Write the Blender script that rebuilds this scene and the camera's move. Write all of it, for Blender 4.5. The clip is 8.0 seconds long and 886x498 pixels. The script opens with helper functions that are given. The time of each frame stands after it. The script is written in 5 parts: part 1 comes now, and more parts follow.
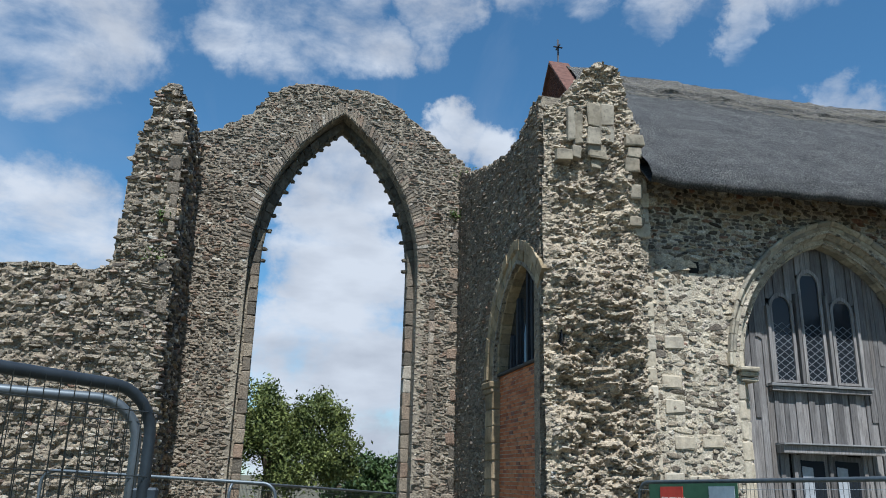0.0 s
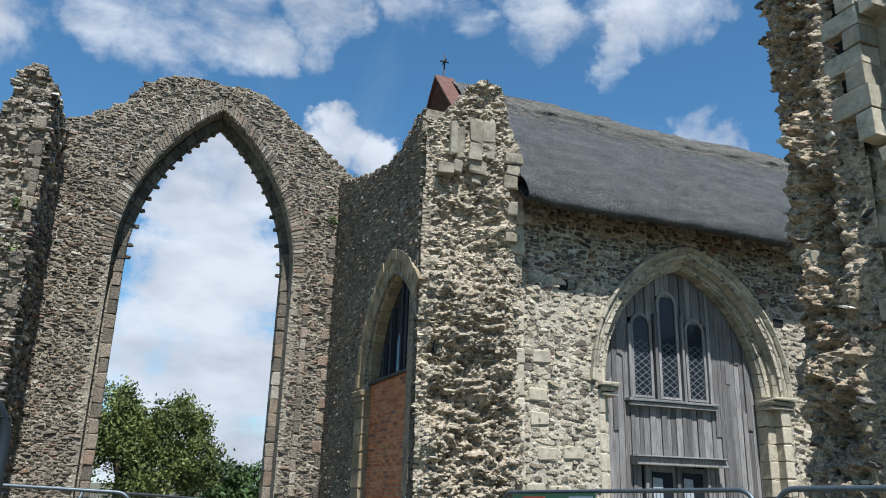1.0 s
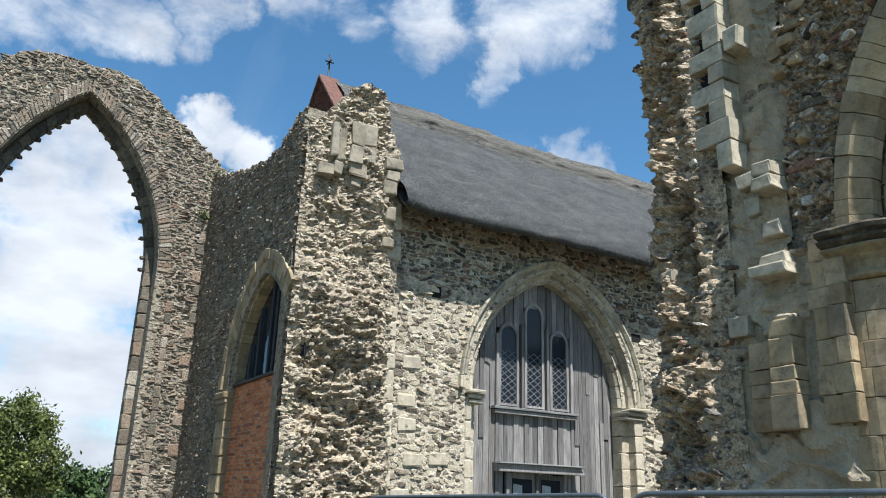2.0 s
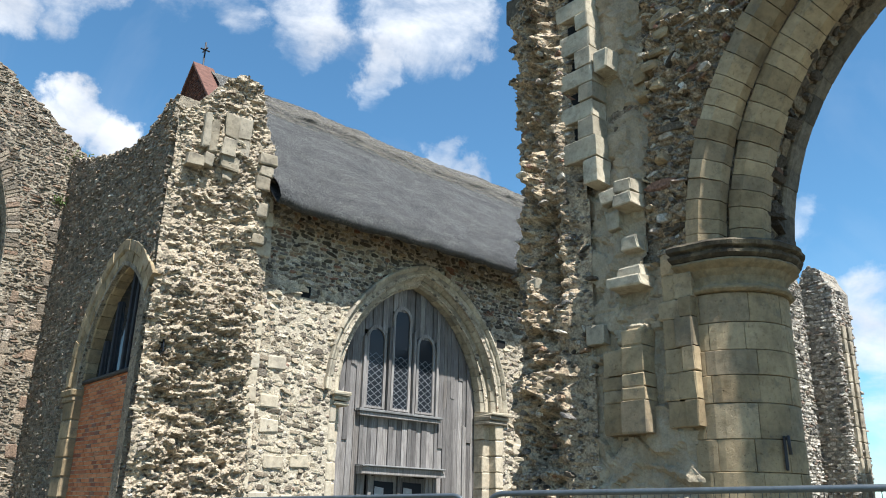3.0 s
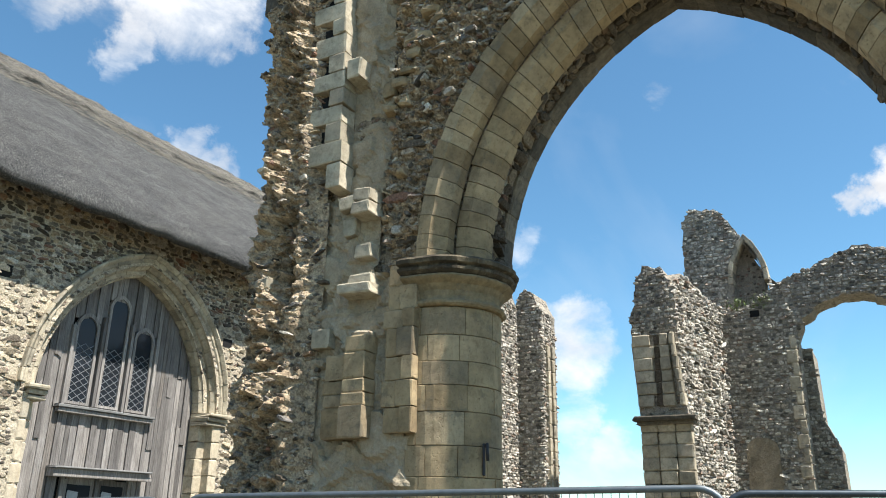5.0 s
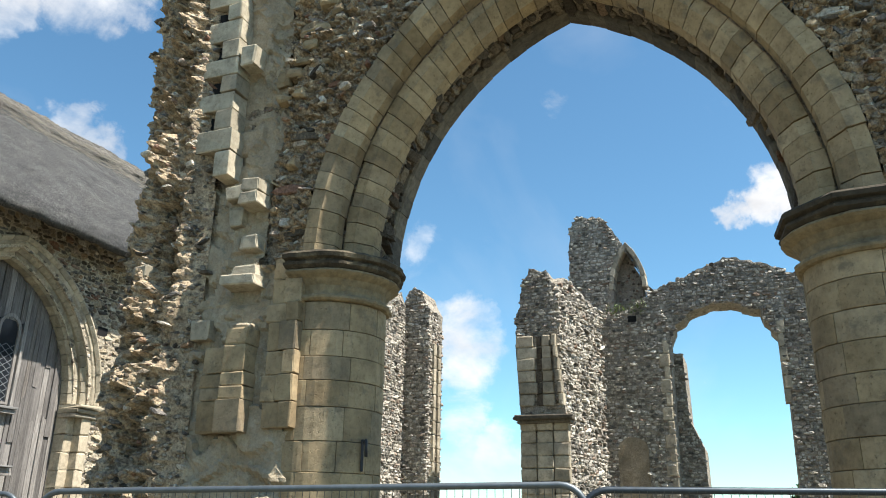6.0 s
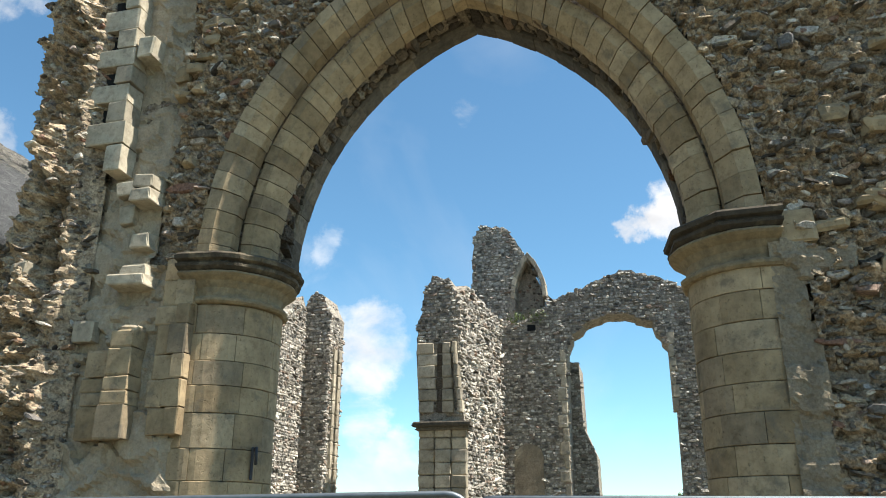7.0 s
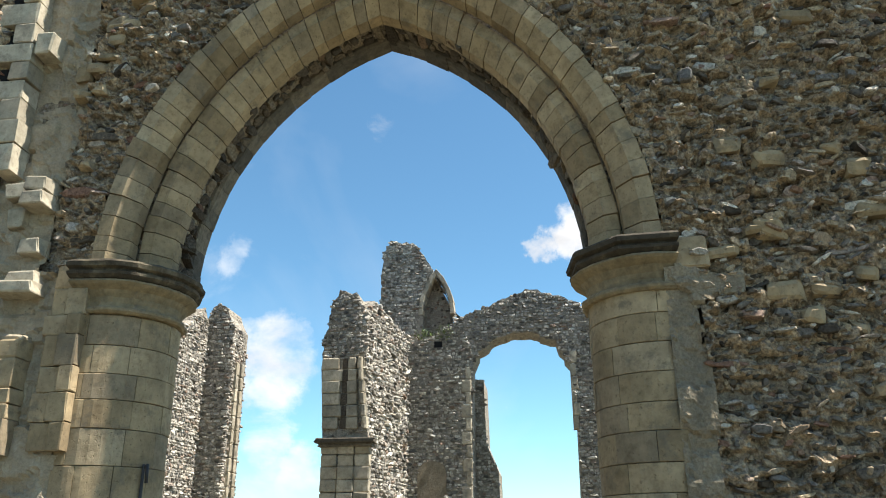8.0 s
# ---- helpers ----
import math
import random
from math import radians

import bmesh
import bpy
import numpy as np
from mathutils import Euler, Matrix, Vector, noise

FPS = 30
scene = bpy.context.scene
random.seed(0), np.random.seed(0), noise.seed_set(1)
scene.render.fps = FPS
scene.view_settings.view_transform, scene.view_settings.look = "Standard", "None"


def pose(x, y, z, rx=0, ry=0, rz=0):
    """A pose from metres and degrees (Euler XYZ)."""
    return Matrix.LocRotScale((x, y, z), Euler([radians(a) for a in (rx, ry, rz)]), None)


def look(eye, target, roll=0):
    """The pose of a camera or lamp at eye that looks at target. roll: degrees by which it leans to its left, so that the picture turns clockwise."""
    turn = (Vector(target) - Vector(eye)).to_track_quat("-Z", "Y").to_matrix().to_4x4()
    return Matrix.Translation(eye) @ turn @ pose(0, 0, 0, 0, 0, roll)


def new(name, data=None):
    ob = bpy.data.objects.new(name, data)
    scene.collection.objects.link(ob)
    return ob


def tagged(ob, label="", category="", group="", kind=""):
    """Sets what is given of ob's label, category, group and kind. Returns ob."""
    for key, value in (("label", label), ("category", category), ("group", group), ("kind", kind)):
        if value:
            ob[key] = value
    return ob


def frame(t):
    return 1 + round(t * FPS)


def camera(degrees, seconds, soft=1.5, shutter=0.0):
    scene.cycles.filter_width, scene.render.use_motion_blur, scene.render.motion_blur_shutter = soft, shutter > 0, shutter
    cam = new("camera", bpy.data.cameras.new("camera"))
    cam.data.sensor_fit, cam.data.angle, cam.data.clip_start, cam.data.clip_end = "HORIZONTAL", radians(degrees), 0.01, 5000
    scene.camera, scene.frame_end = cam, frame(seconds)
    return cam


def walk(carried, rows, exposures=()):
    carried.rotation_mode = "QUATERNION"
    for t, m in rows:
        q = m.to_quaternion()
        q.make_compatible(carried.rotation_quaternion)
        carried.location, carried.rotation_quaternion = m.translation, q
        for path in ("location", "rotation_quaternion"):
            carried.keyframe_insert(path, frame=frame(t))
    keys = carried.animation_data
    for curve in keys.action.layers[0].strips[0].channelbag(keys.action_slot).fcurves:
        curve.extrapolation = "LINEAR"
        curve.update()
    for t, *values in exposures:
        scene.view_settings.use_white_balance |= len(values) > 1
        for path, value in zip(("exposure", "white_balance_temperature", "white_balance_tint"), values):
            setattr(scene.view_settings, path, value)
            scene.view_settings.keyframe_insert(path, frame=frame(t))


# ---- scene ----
cam = camera(59.0, 8.0, soft=1.0)
ROWS = [
    (0.0, (0.000, 0.000, 1.650), (2.043, 9.378, 4.459), 1.46),
    (0.5, (-0.018, -0.012, 1.652), (2.771, 9.156, 4.511), 1.50),
    (1.0, (-0.049, -0.006, 1.656), (3.490, 8.869, 4.606), 1.67),
    (1.5, (-0.070, 0.051, 1.649), (4.194, 8.575, 4.675), 1.85),
    (3.0, (-0.055, 0.016, 1.611), (6.176, 7.171, 4.770), 1.47),
    (3.5, (-0.029, -0.003, 1.607), (6.787, 6.563, 4.836), 1.34),
    (4.0, (0.017, -0.010, 1.602), (7.378, 5.919, 4.867), 1.18),
    (4.5, (0.054, -0.015, 1.601), (7.894, 5.254, 4.883), 1.03),
    (6.0, (0.038, -0.135, 1.595), (8.851, 3.284, 4.857), 0.91),
    (6.5, (0.069, -0.173, 1.609), (9.084, 2.665, 4.877), 0.69),
    (7.0, (0.084, -0.205, 1.617), (9.228, 2.079, 4.958), 0.30),
    (7.5, (0.100, -0.223, 1.624), (9.329, 1.483, 5.077), -0.06),
    (8.0, (0.086, -0.247, 1.628), (9.372, 0.911, 5.153), -0.30),
]
EXPOSURES = [(0.0, 0.34, 5650, 9), (1.5, 0.64, 5850, 9), (3.5, 1.02, 6200, 10), (6.0, 1.06, 6600, 10), (8.0, 1.10, 6650, 10)]
walk(cam, [(t, look(eye, target, roll)) for t, eye, target, roll in ROWS], EXPOSURES)

# ---- light ----
SUN_FROM = Vector((-0.017, -0.50, 0.95)).normalized()
sun = new("sun", bpy.data.lights.new("sun", "SUN"))
sun.data.energy, sun.data.angle, sun.data.color = 5.6, radians(0.55), (1.0, 0.95, 0.86)
sun.matrix_world = look(SUN_FROM * 60, (0, 0, 0))

# cloud banks: (azimuth, elevation, half-angle) in degrees, density
WEST_BANK = [(-19, 27, 4.5, 1), (-14.3, 28.7, 3.7, 1), (-18, 24.8, 2.5, 1), (-21, 29, 5, 1), (-17.2, 15.8, 2.9, 1), (-14.2, 16.7, 2.5, 1), (-16.2, 13.8, 2.9, 1), (-11.7, 14.6, 2.3, 1), (-20.2, 14.6, 3.7, 1), (-13, 19.2, 1.2, 0.4), (-60, 24, 12, 0.9), (-110, 30, 14, 0.9)]
HIGH_BANK = [(-4.9, 31.7, 2.6, 1), (-0.4, 31.6, 3, 1), (3.8, 31.2, 2.4, 1), (7, 30.9, 1.6, 1), (11, 33.6, 2.4, 1), (1, 34.5, 4, 1), (0, 27.9, 0.9, 0.45), (2.4, 28.6, 0.8, 0.4), (19, 34.2, 2.1, 0.8), (23.4, 33.3, 1.7, 0.7), (29, 34.6, 2.0, 0.7), (28.2, 31.9, 1.3, 0.55)]
ARCH_BANK = [(4, 21.7, 2.8, 1.5), (6.3, 20.2, 2.6, 1.5), (2.5, 18.8, 2.4, 1.5), (4.4, 15.6, 3.9, 1.5), (7.3, 14.1, 2.7, 1.5), (1.6, 9.3, 2.9, 1.5), (4.8, 9.5, 3.9, 1.5), (7.5, 6.8, 3.2, 1.5), (3.5, 5.4, 4, 1.5), (6.9, 2, 3.6, 1.5), (2, 1, 4, 1.5), (13.6, 24.8, 1.7, 1.5), (15.6, 23.3, 1.7, 1.5), (12, 23, 1.6, 1.5)]
CHAPEL_BANK = [(36.8, 34.6, 2.2, 0.9), (39.5, 34.8, 2.8, 1), (42.3, 34.2, 1.8, 0.9), (35.8, 31.2, 1.4, 0.9), (35.6, 29.4, 0.8, 0.7), (40.2, 24.7, 1.4, 1), (42.4, 23.8, 1.3, 1), (44.2, 23.4, 1.3, 0.9), (46, 22.2, 0.8, 0.5)]
EAST_BANK = [(70.6, 12.9, 2.3, 0.85), (70.1, 10.5, 1.7, 0.85), (72.5, 13.7, 1, 0.7), (70.2, 7.3, 1.6, 0.8), (73.1, 4.4, 1.8, 0.8), (70.7, 3.4, 2, 0.6), (66.8, 19.2, 0.8, 0.3), (91.8, 21, 1, 0.85), (93.6, 21.7, 1.2, 0.95), (90.2, 20.5, 0.6, 0.7), (79, 29, 0.9, 0.45), (79.5, 32.9, 0.9, 0.4), (88.6, 6, 2.6, 0.32), (90.4, 3.8, 2, 0.35), (145, 20, 12, 0.9), (190, 22, 14, 0.9)]


def heading(az, el):
    a, e = radians(az), radians(el)
    return Vector((math.sin(a) * math.cos(e), math.cos(a) * math.cos(e), math.sin(e)))


def make_world():
    w = bpy.data.worlds.new("sky")
    scene.world = w
    w.use_nodes = True
    nt = w.node_tree
    N, L = nt.nodes, nt.links
    N.clear()
    out, bg = N.new("ShaderNodeOutputWorld"), N.new("ShaderNodeBackground")
    sky = N.new("ShaderNodeTexSky")
    sky.sky_type, sky.sun_disc = "NISHITA", False
    sky.sun_elevation = math.asin(SUN_FROM.z)
    sky.sun_rotation = math.atan2(SUN_FROM.x, SUN_FROM.y)
    sky.air_density, sky.dust_density, sky.ozone_density = 0.9, 0.0, 0.6
    tc = N.new("ShaderNodeTexCoord")
    warp = N.new("ShaderNodeTexNoise")
    warp.inputs["Scale"].default_value, warp.inputs["Detail"].default_value = 9.0, 9.0
    warp.inputs["Roughness"].default_value = 0.62
    L.new(tc.outputs["Generated"], warp.inputs["Vector"])
    sh = N.new("ShaderNodeVectorMath")
    sh.operation = "SUBTRACT"
    L.new(warp.outputs["Color"], sh.inputs[0])
    sh.inputs[1].default_value = (0.5, 0.5, 0.5)
    bent = N.new("ShaderNodeVectorMath")
    bent.operation = "MULTIPLY_ADD"
    L.new(sh.outputs[0], bent.inputs[0])
    bent.inputs[1].default_value = (0.17, 0.17, 0.13)
    L.new(tc.outputs["Generated"], bent.inputs[2])
    unit = N.new("ShaderNodeVectorMath")
    unit.operation = "NORMALIZE"
    L.new(bent.outputs[0], unit.inputs[0])
    total = None
    for az, el, half, amount in WEST_BANK + HIGH_BANK + ARCH_BANK + CHAPEL_BANK + EAST_BANK:
        dot = N.new("ShaderNodeVectorMath")
        dot.operation = "DOT_PRODUCT"
        L.new(unit.outputs[0], dot.inputs[0])
        dot.inputs[1].default_value = heading(az, el)
        mr = N.new("ShaderNodeMapRange")
        mr.interpolation_type = "SMOOTHSTEP"
        mr.inputs["From Min"].default_value = math.cos(radians(half * 1.9))
        mr.inputs["From Max"].default_value = math.cos(radians(half * 0.15))
        mr.inputs["To Max"].default_value = amount
        L.new(dot.outputs["Value"], mr.inputs["Value"])
        if total is None:
            total = mr.outputs[0]
        else:
            ad = N.new("ShaderNodeMath")
            ad.operation = "MAXIMUM"
            L.new(total, ad.inputs[0])
            L.new(mr.outputs[0], ad.inputs[1])
            total = ad.outputs[0]
    stretch = N.new("ShaderNodeMapping")
    stretch.inputs["Scale"].default_value = (1.0, 1.0, 1.7)
    L.new(tc.outputs["Generated"], stretch.inputs[0])
    n1 = N.new("ShaderNodeTexNoise")
    n1.inputs["Scale"].default_value, n1.inputs["Detail"].default_value, n1.inputs["Roughness"].default_value = 6.0, 12.0, 0.6
    n1.inputs["Distortion"].default_value = 0.25
    L.new(stretch.outputs[0], n1.inputs["Vector"])
    # cover = blob + noise
    s1 = N.new("ShaderNodeMath")
    s1.operation = "MULTIPLY_ADD"
    L.new(n1.outputs["Fac"], s1.inputs[0])
    s1.inputs[1].default_value = 3.0
    L.new(total, s1.inputs[2])
    cover = N.new("ShaderNodeMapRange")
    cover.interpolation_type = "SMOOTHSTEP"
    cover.inputs["From Min"].default_value, cover.inputs["From Max"].default_value = 1.86, 2.95
    L.new(s1.outputs[0], cover.inputs["Value"])
    # cloud brightness: soft grey bellies
    n2 = N.new("ShaderNodeTexNoise")
    n2.inputs["Scale"].default_value, n2.inputs["Detail"].default_value = 7.0, 5.0
    st2 = N.new("ShaderNodeMapping")
    st2.inputs["Scale"].default_value = (1.0, 1.0, 2.6)
    st2.inputs["Location"].default_value = (3.1, 1.7, 0.4)
    L.new(tc.outputs["Generated"], st2.inputs[0])
    L.new(st2.outputs[0], n2.inputs["Vector"])
    ramp = N.new("ShaderNodeValToRGB")
    ramp.color_ramp.elements[0].position, ramp.color_ramp.elements[0].color = 0.34, (4.0, 4.1, 4.3, 1)
    ramp.color_ramp.elements[1].position, ramp.color_ramp.elements[1].color = 0.62, (5.7, 5.75, 5.8, 1)
    L.new(n2.outputs["Fac"], ramp.inputs[0])
    veil = N.new("ShaderNodeTexNoise")
    veil.inputs["Scale"].default_value, veil.inputs["Detail"].default_value, veil.inputs["Distortion"].default_value = 2.6, 8.0, 0.8
    L.new(tc.outputs["Generated"], veil.inputs["Vector"])
    thin = N.new("ShaderNodeMapRange")
    thin.inputs["From Min"].default_value, thin.inputs["From Max"].default_value, thin.inputs["To Max"].default_value = 0.5, 0.85, 0.32
    L.new(veil.outputs["Fac"], thin.inputs["Value"])
    both = N.new("ShaderNodeMath")
    both.operation = "MAXIMUM"
    L.new(cover.outputs[0], both.inputs[0])
    L.new(thin.outputs[0], both.inputs[1])
    cover = both
    mix = N.new("ShaderNodeMix")
    mix.data_type = "RGBA"
    L.new(cover.outputs[0], mix.inputs[0])
    clear = N.new("ShaderNodeMix")
    clear.data_type, clear.blend_type = "RGBA", "MULTIPLY"
    clear.inputs[0].default_value = 1.0
    clear.inputs[7].default_value = (0.63, 0.93, 0.965, 1)
    L.new(sky.outputs[0], clear.inputs[6])
    L.new(clear.outputs[2], mix.inputs[6])
    L.new(ramp.outputs[0], mix.inputs[7])
    L.new(mix.outputs[2], bg.inputs[0])
    bg.inputs[1].default_value = 0.10
    L.new(bg.outputs[0], out.inputs[0])


make_world()

# ---- materials ----


def shader(name, rough=0.85):
    m = bpy.data.materials.new(name)
    m.use_nodes = True
    nt = m.node_tree
    b = nt.nodes["Principled BSDF"]
    b.inputs["Roughness"].default_value = rough
    b.inputs["Specular IOR Level"].default_value = 0.25
    return m, nt, b


def node(nt, kind, **values):
    n = nt.nodes.new(kind)
    for k, v in values.items():
        n.inputs[k.replace("_", " ")].default_value = v
    return n


def noise_tex(nt, coords, scale, detail=5.0, rough=0.6, stretch=None):
    n = node(nt, "ShaderNodeTexNoise", Scale=scale, Detail=detail, Roughness=rough)
    if stretch:
        mp = nt.nodes.new("ShaderNodeMapping")
        mp.inputs["Scale"].default_value = stretch
        nt.links.new(coords, mp.inputs[0])
        coords = mp.outputs[0]
    nt.links.new(coords, n.inputs["Vector"])
    return n.outputs["Fac"]


def ramp(nt, fac, stops):
    r = nt.nodes.new("ShaderNodeValToRGB")
    e = r.color_ramp.elements
    while len(e) < len(stops):
        e.new(0.5)
    for el, (p, c) in zip(e, stops):
        el.position, el.color = p, (*c, 1)
    nt.links.new(fac, r.inputs[0])
    return r.outputs[0]


def blend(nt, fac, a, b, kind="MIX"):
    x = nt.nodes.new("ShaderNodeMix")
    x.data_type, x.blend_type = "RGBA", kind
    for v, i in ((fac, 0), (a, 6), (b, 7)):
        if isinstance(v, (int, float)):
            x.inputs[i].default_value = v
        elif isinstance(v, tuple):
            x.inputs[i].default_value = (*v, 1)
        else:
            nt.links.new(v, x.inputs[i])
    return x.outputs[2]


def bump(nt, b, height, strength, dist):
    n = node(nt, "ShaderNodeBump", Strength=strength, Distance=dist)
    nt.links.new(height, n.inputs["Height"])
    nt.links.new(n.outputs[0], b.inputs["Normal"])


def place(nt):
    return nt.nodes.new("ShaderNodeNewGeometry").outputs["Position"]


def stony(name, stops, single=False, grain=30.0, relief=1.0, mott=0.8, lichen=0.0, stain=None):
    """Stone whose colour changes from piece to piece, mottled and rough."""
    m, nt, b = shader(name, 0.9)
    p = place(nt)
    if single:
        rnd = nt.nodes.new("ShaderNodeObjectInfo").outputs["Random"]
    else:
        rnd = nt.nodes.new("ShaderNodeNewGeometry").outputs["Random Per Island"]
    col = ramp(nt, rnd, stops)
    fine = noise_tex(nt, p, grain, 6, 0.68)
    wide = noise_tex(nt, p, 1.3, 4, 0.6)
    col = blend(nt, mott, col, ramp(nt, fine, [(0.3, (0.22, 0.2, 0.18)), (0.48, (0.9, 0.88, 0.84)), (0.7, (1.65, 1.6, 1.5))]), "MULTIPLY")
    col = blend(nt, 0.55, col, ramp(nt, wide, [(0.3, (0.62, 0.6, 0.57)), (0.65, (1.2, 1.17, 1.1))]), "MULTIPLY")
    if stain:
        s = noise_tex(nt, p, 2.6, 6, 0.7)
        col = blend(nt, ramp(nt, s, [(0.54, (0, 0, 0)), (0.70, (0.8, 0.8, 0.8))]), col, stain)
    if lichen:
        s = noise_tex(nt, p, 9.0, 6, 0.7)
        col = blend(nt, ramp(nt, s, [(0.60, (0, 0, 0)), (0.72, (lichen,) * 3)]), col, (0.50, 0.47, 0.40))
    nt.links.new(col, b.inputs["Base Color"])
    bump(nt, b, fine, relief, 0.03)
    return m


FLINT = [(0.0, (0.082, 0.072, 0.063)), (0.22, (0.172, 0.153, 0.130)), (0.5, (0.270, 0.241, 0.199)), (0.72, (0.350, 0.308, 0.248)), (0.86, (0.453, 0.414, 0.357)), (0.94, (0.216, 0.133, 0.101)), (1.0, (0.552, 0.533, 0.495))]
PALE = [(0.0, (0.105, 0.09, 0.076)), (0.15, (0.23, 0.195, 0.155)), (0.38, (0.385, 0.335, 0.262)), (0.64, (0.485, 0.43, 0.342)), (0.84, (0.56, 0.505, 0.412)), (0.94, (0.21, 0.185, 0.16)), (1.0, (0.64, 0.59, 0.50))]
DARK = [(0.0, (0.054, 0.048, 0.043)), (0.2, (0.127, 0.108, 0.088)), (0.4, (0.170, 0.165, 0.165)), (0.55, (0.290, 0.239, 0.180)), (0.7, (0.415, 0.343, 0.241)), (0.8, (0.226, 0.124, 0.090)), (0.88, (0.395, 0.369, 0.336)), (1.0, (0.653, 0.619, 0.559))]
COURSED = [(0.0, (0.122, 0.110, 0.094)), (0.4, (0.221, 0.187, 0.152)), (0.75, (0.299, 0.257, 0.206)), (0.9, (0.231, 0.160, 0.120)), (1.0, (0.454, 0.430, 0.383))]
ASHLAR = [(0.0, (0.408, 0.359, 0.281)), (0.35, (0.474, 0.417, 0.329)), (0.7, (0.521, 0.461, 0.366)), (0.88, (0.375, 0.340, 0.280)), (1.0, (0.581, 0.525, 0.433))]

OLD = [(0.0, (0.245, 0.186, 0.113)), (0.35, (0.315, 0.246, 0.153)), (0.7, (0.37, 0.29, 0.184)), (0.88, (0.235, 0.188, 0.128)), (1.0, (0.42, 0.34, 0.225))]
GREY = [(0.0, (0.11, 0.107, 0.103)), (0.25, (0.27, 0.26, 0.245)), (0.55, (0.43, 0.415, 0.39)), (0.8, (0.60, 0.585, 0.55)), (0.92, (0.24, 0.175, 0.14)), (1.0, (0.80, 0.79, 0.76))]



def dressed(name, stops, dirt, pits=0.5):
    """Cut limestone: each block its own tone, cloudy weathering, sparse pits, patches of dirt."""
    m, nt, b = shader(name, 0.9)
    p = place(nt)
    col = ramp(nt, nt.nodes.new("ShaderNodeObjectInfo").outputs["Random"], stops)
    broad, mid, fine = noise_tex(nt, p, 2.3, 4, 0.6), noise_tex(nt, p, 9.0, 9, 0.72), noise_tex(nt, p, 34.0, 4, 0.6)
    col = blend(nt, 1.0, col, ramp(nt, broad, [(0.32, (0.72, 0.71, 0.69)), (0.66, (1.16, 1.15, 1.12))]), "MULTIPLY")
    col = blend(nt, 1.0, col, ramp(nt, mid, [(0.3, (0.66, 0.64, 0.6)), (0.5, (1.0, 1.0, 1.0)), (0.7, (1.2, 1.18, 1.15))]), "MULTIPLY")
    s = noise_tex(nt, p, 3.6, 8, 0.72)
    col = blend(nt, ramp(nt, s, [(0.54, (0, 0, 0)), (0.66, (0.7, 0.7, 0.7))]), col, dirt)
    col = blend(nt, pits, col, ramp(nt, fine, [(0.30, (0.25, 0.23, 0.2)), (0.38, (1, 1, 1))]), "MULTIPLY")
    nt.links.new(col, b.inputs["Base Color"])
    h = blend(nt, 0.5, mid, ramp(nt, fine, [(0.28, (0, 0, 0)), (0.4, (1, 1, 1))]))
    bump(nt, b, h, 0.55, 0.03)
    return m


MAT = {
    "old_one": dressed("weathered_limestone_block", OLD, (0.13, 0.115, 0.088)),
    "mid_one": dressed("greyed_limestone_block", [(0.0, (0.33, 0.295, 0.23)), (0.5, (0.41, 0.365, 0.285)), (0.85, (0.48, 0.43, 0.34)), (1.0, (0.28, 0.255, 0.21))], (0.16, 0.145, 0.118)),
    "quoin_one": dressed("pale_weathered_quoin", [(0.0, (0.36, 0.325, 0.255)), (0.5, (0.45, 0.405, 0.32)), (1.0, (0.30, 0.268, 0.21))], (0.17, 0.15, 0.118)),
    "coursed_pale": dressed("stained_corbel_stone", [(0.0, (0.24, 0.21, 0.16)), (0.5, (0.33, 0.29, 0.225)), (1.0, (0.27, 0.245, 0.2))], (0.11, 0.098, 0.08), 0.8),
    # soot and the shade of soffit and gaps in one dark colour
    "shaded_grime": stony("sooty_shaded_rubble", [(0.0, (0.05, 0.043, 0.036)), (0.6, (0.12, 0.10, 0.08)), (0.9, (0.22, 0.185, 0.14)), (1.0, (0.14, 0.075, 0.05))]),
    "grey": stony("grey_flint", GREY, lichen=0.4), "grey_one": stony("grey_flint_piece", GREY, True, lichen=0.4),
    "flint": stony("flint_rubble", FLINT, lichen=0.5), "flint_one": stony("flint_piece", FLINT, True, lichen=0.5),
    "pale": stony("pale_rubble", PALE), "pale_one": stony("pale_piece", PALE, True),
    "dark": stony("dark_rubble", DARK, lichen=0.6), "dark_one": stony("dark_piece", DARK, True, lichen=0.6),
    "coursed": stony("coursed_rubble", COURSED, lichen=0.4), "coursed_one": stony("coursed_piece", COURSED, True, lichen=0.4),
    "ashlar": stony("dressed_limestone", ASHLAR, grain=14.0, relief=0.35, mott=0.35, stain=(0.24, 0.21, 0.165)),
    "ashlar_one": stony("dressed_limestone_block", ASHLAR, True, grain=14.0, relief=0.35, mott=0.35, stain=(0.24, 0.21, 0.165)),
}


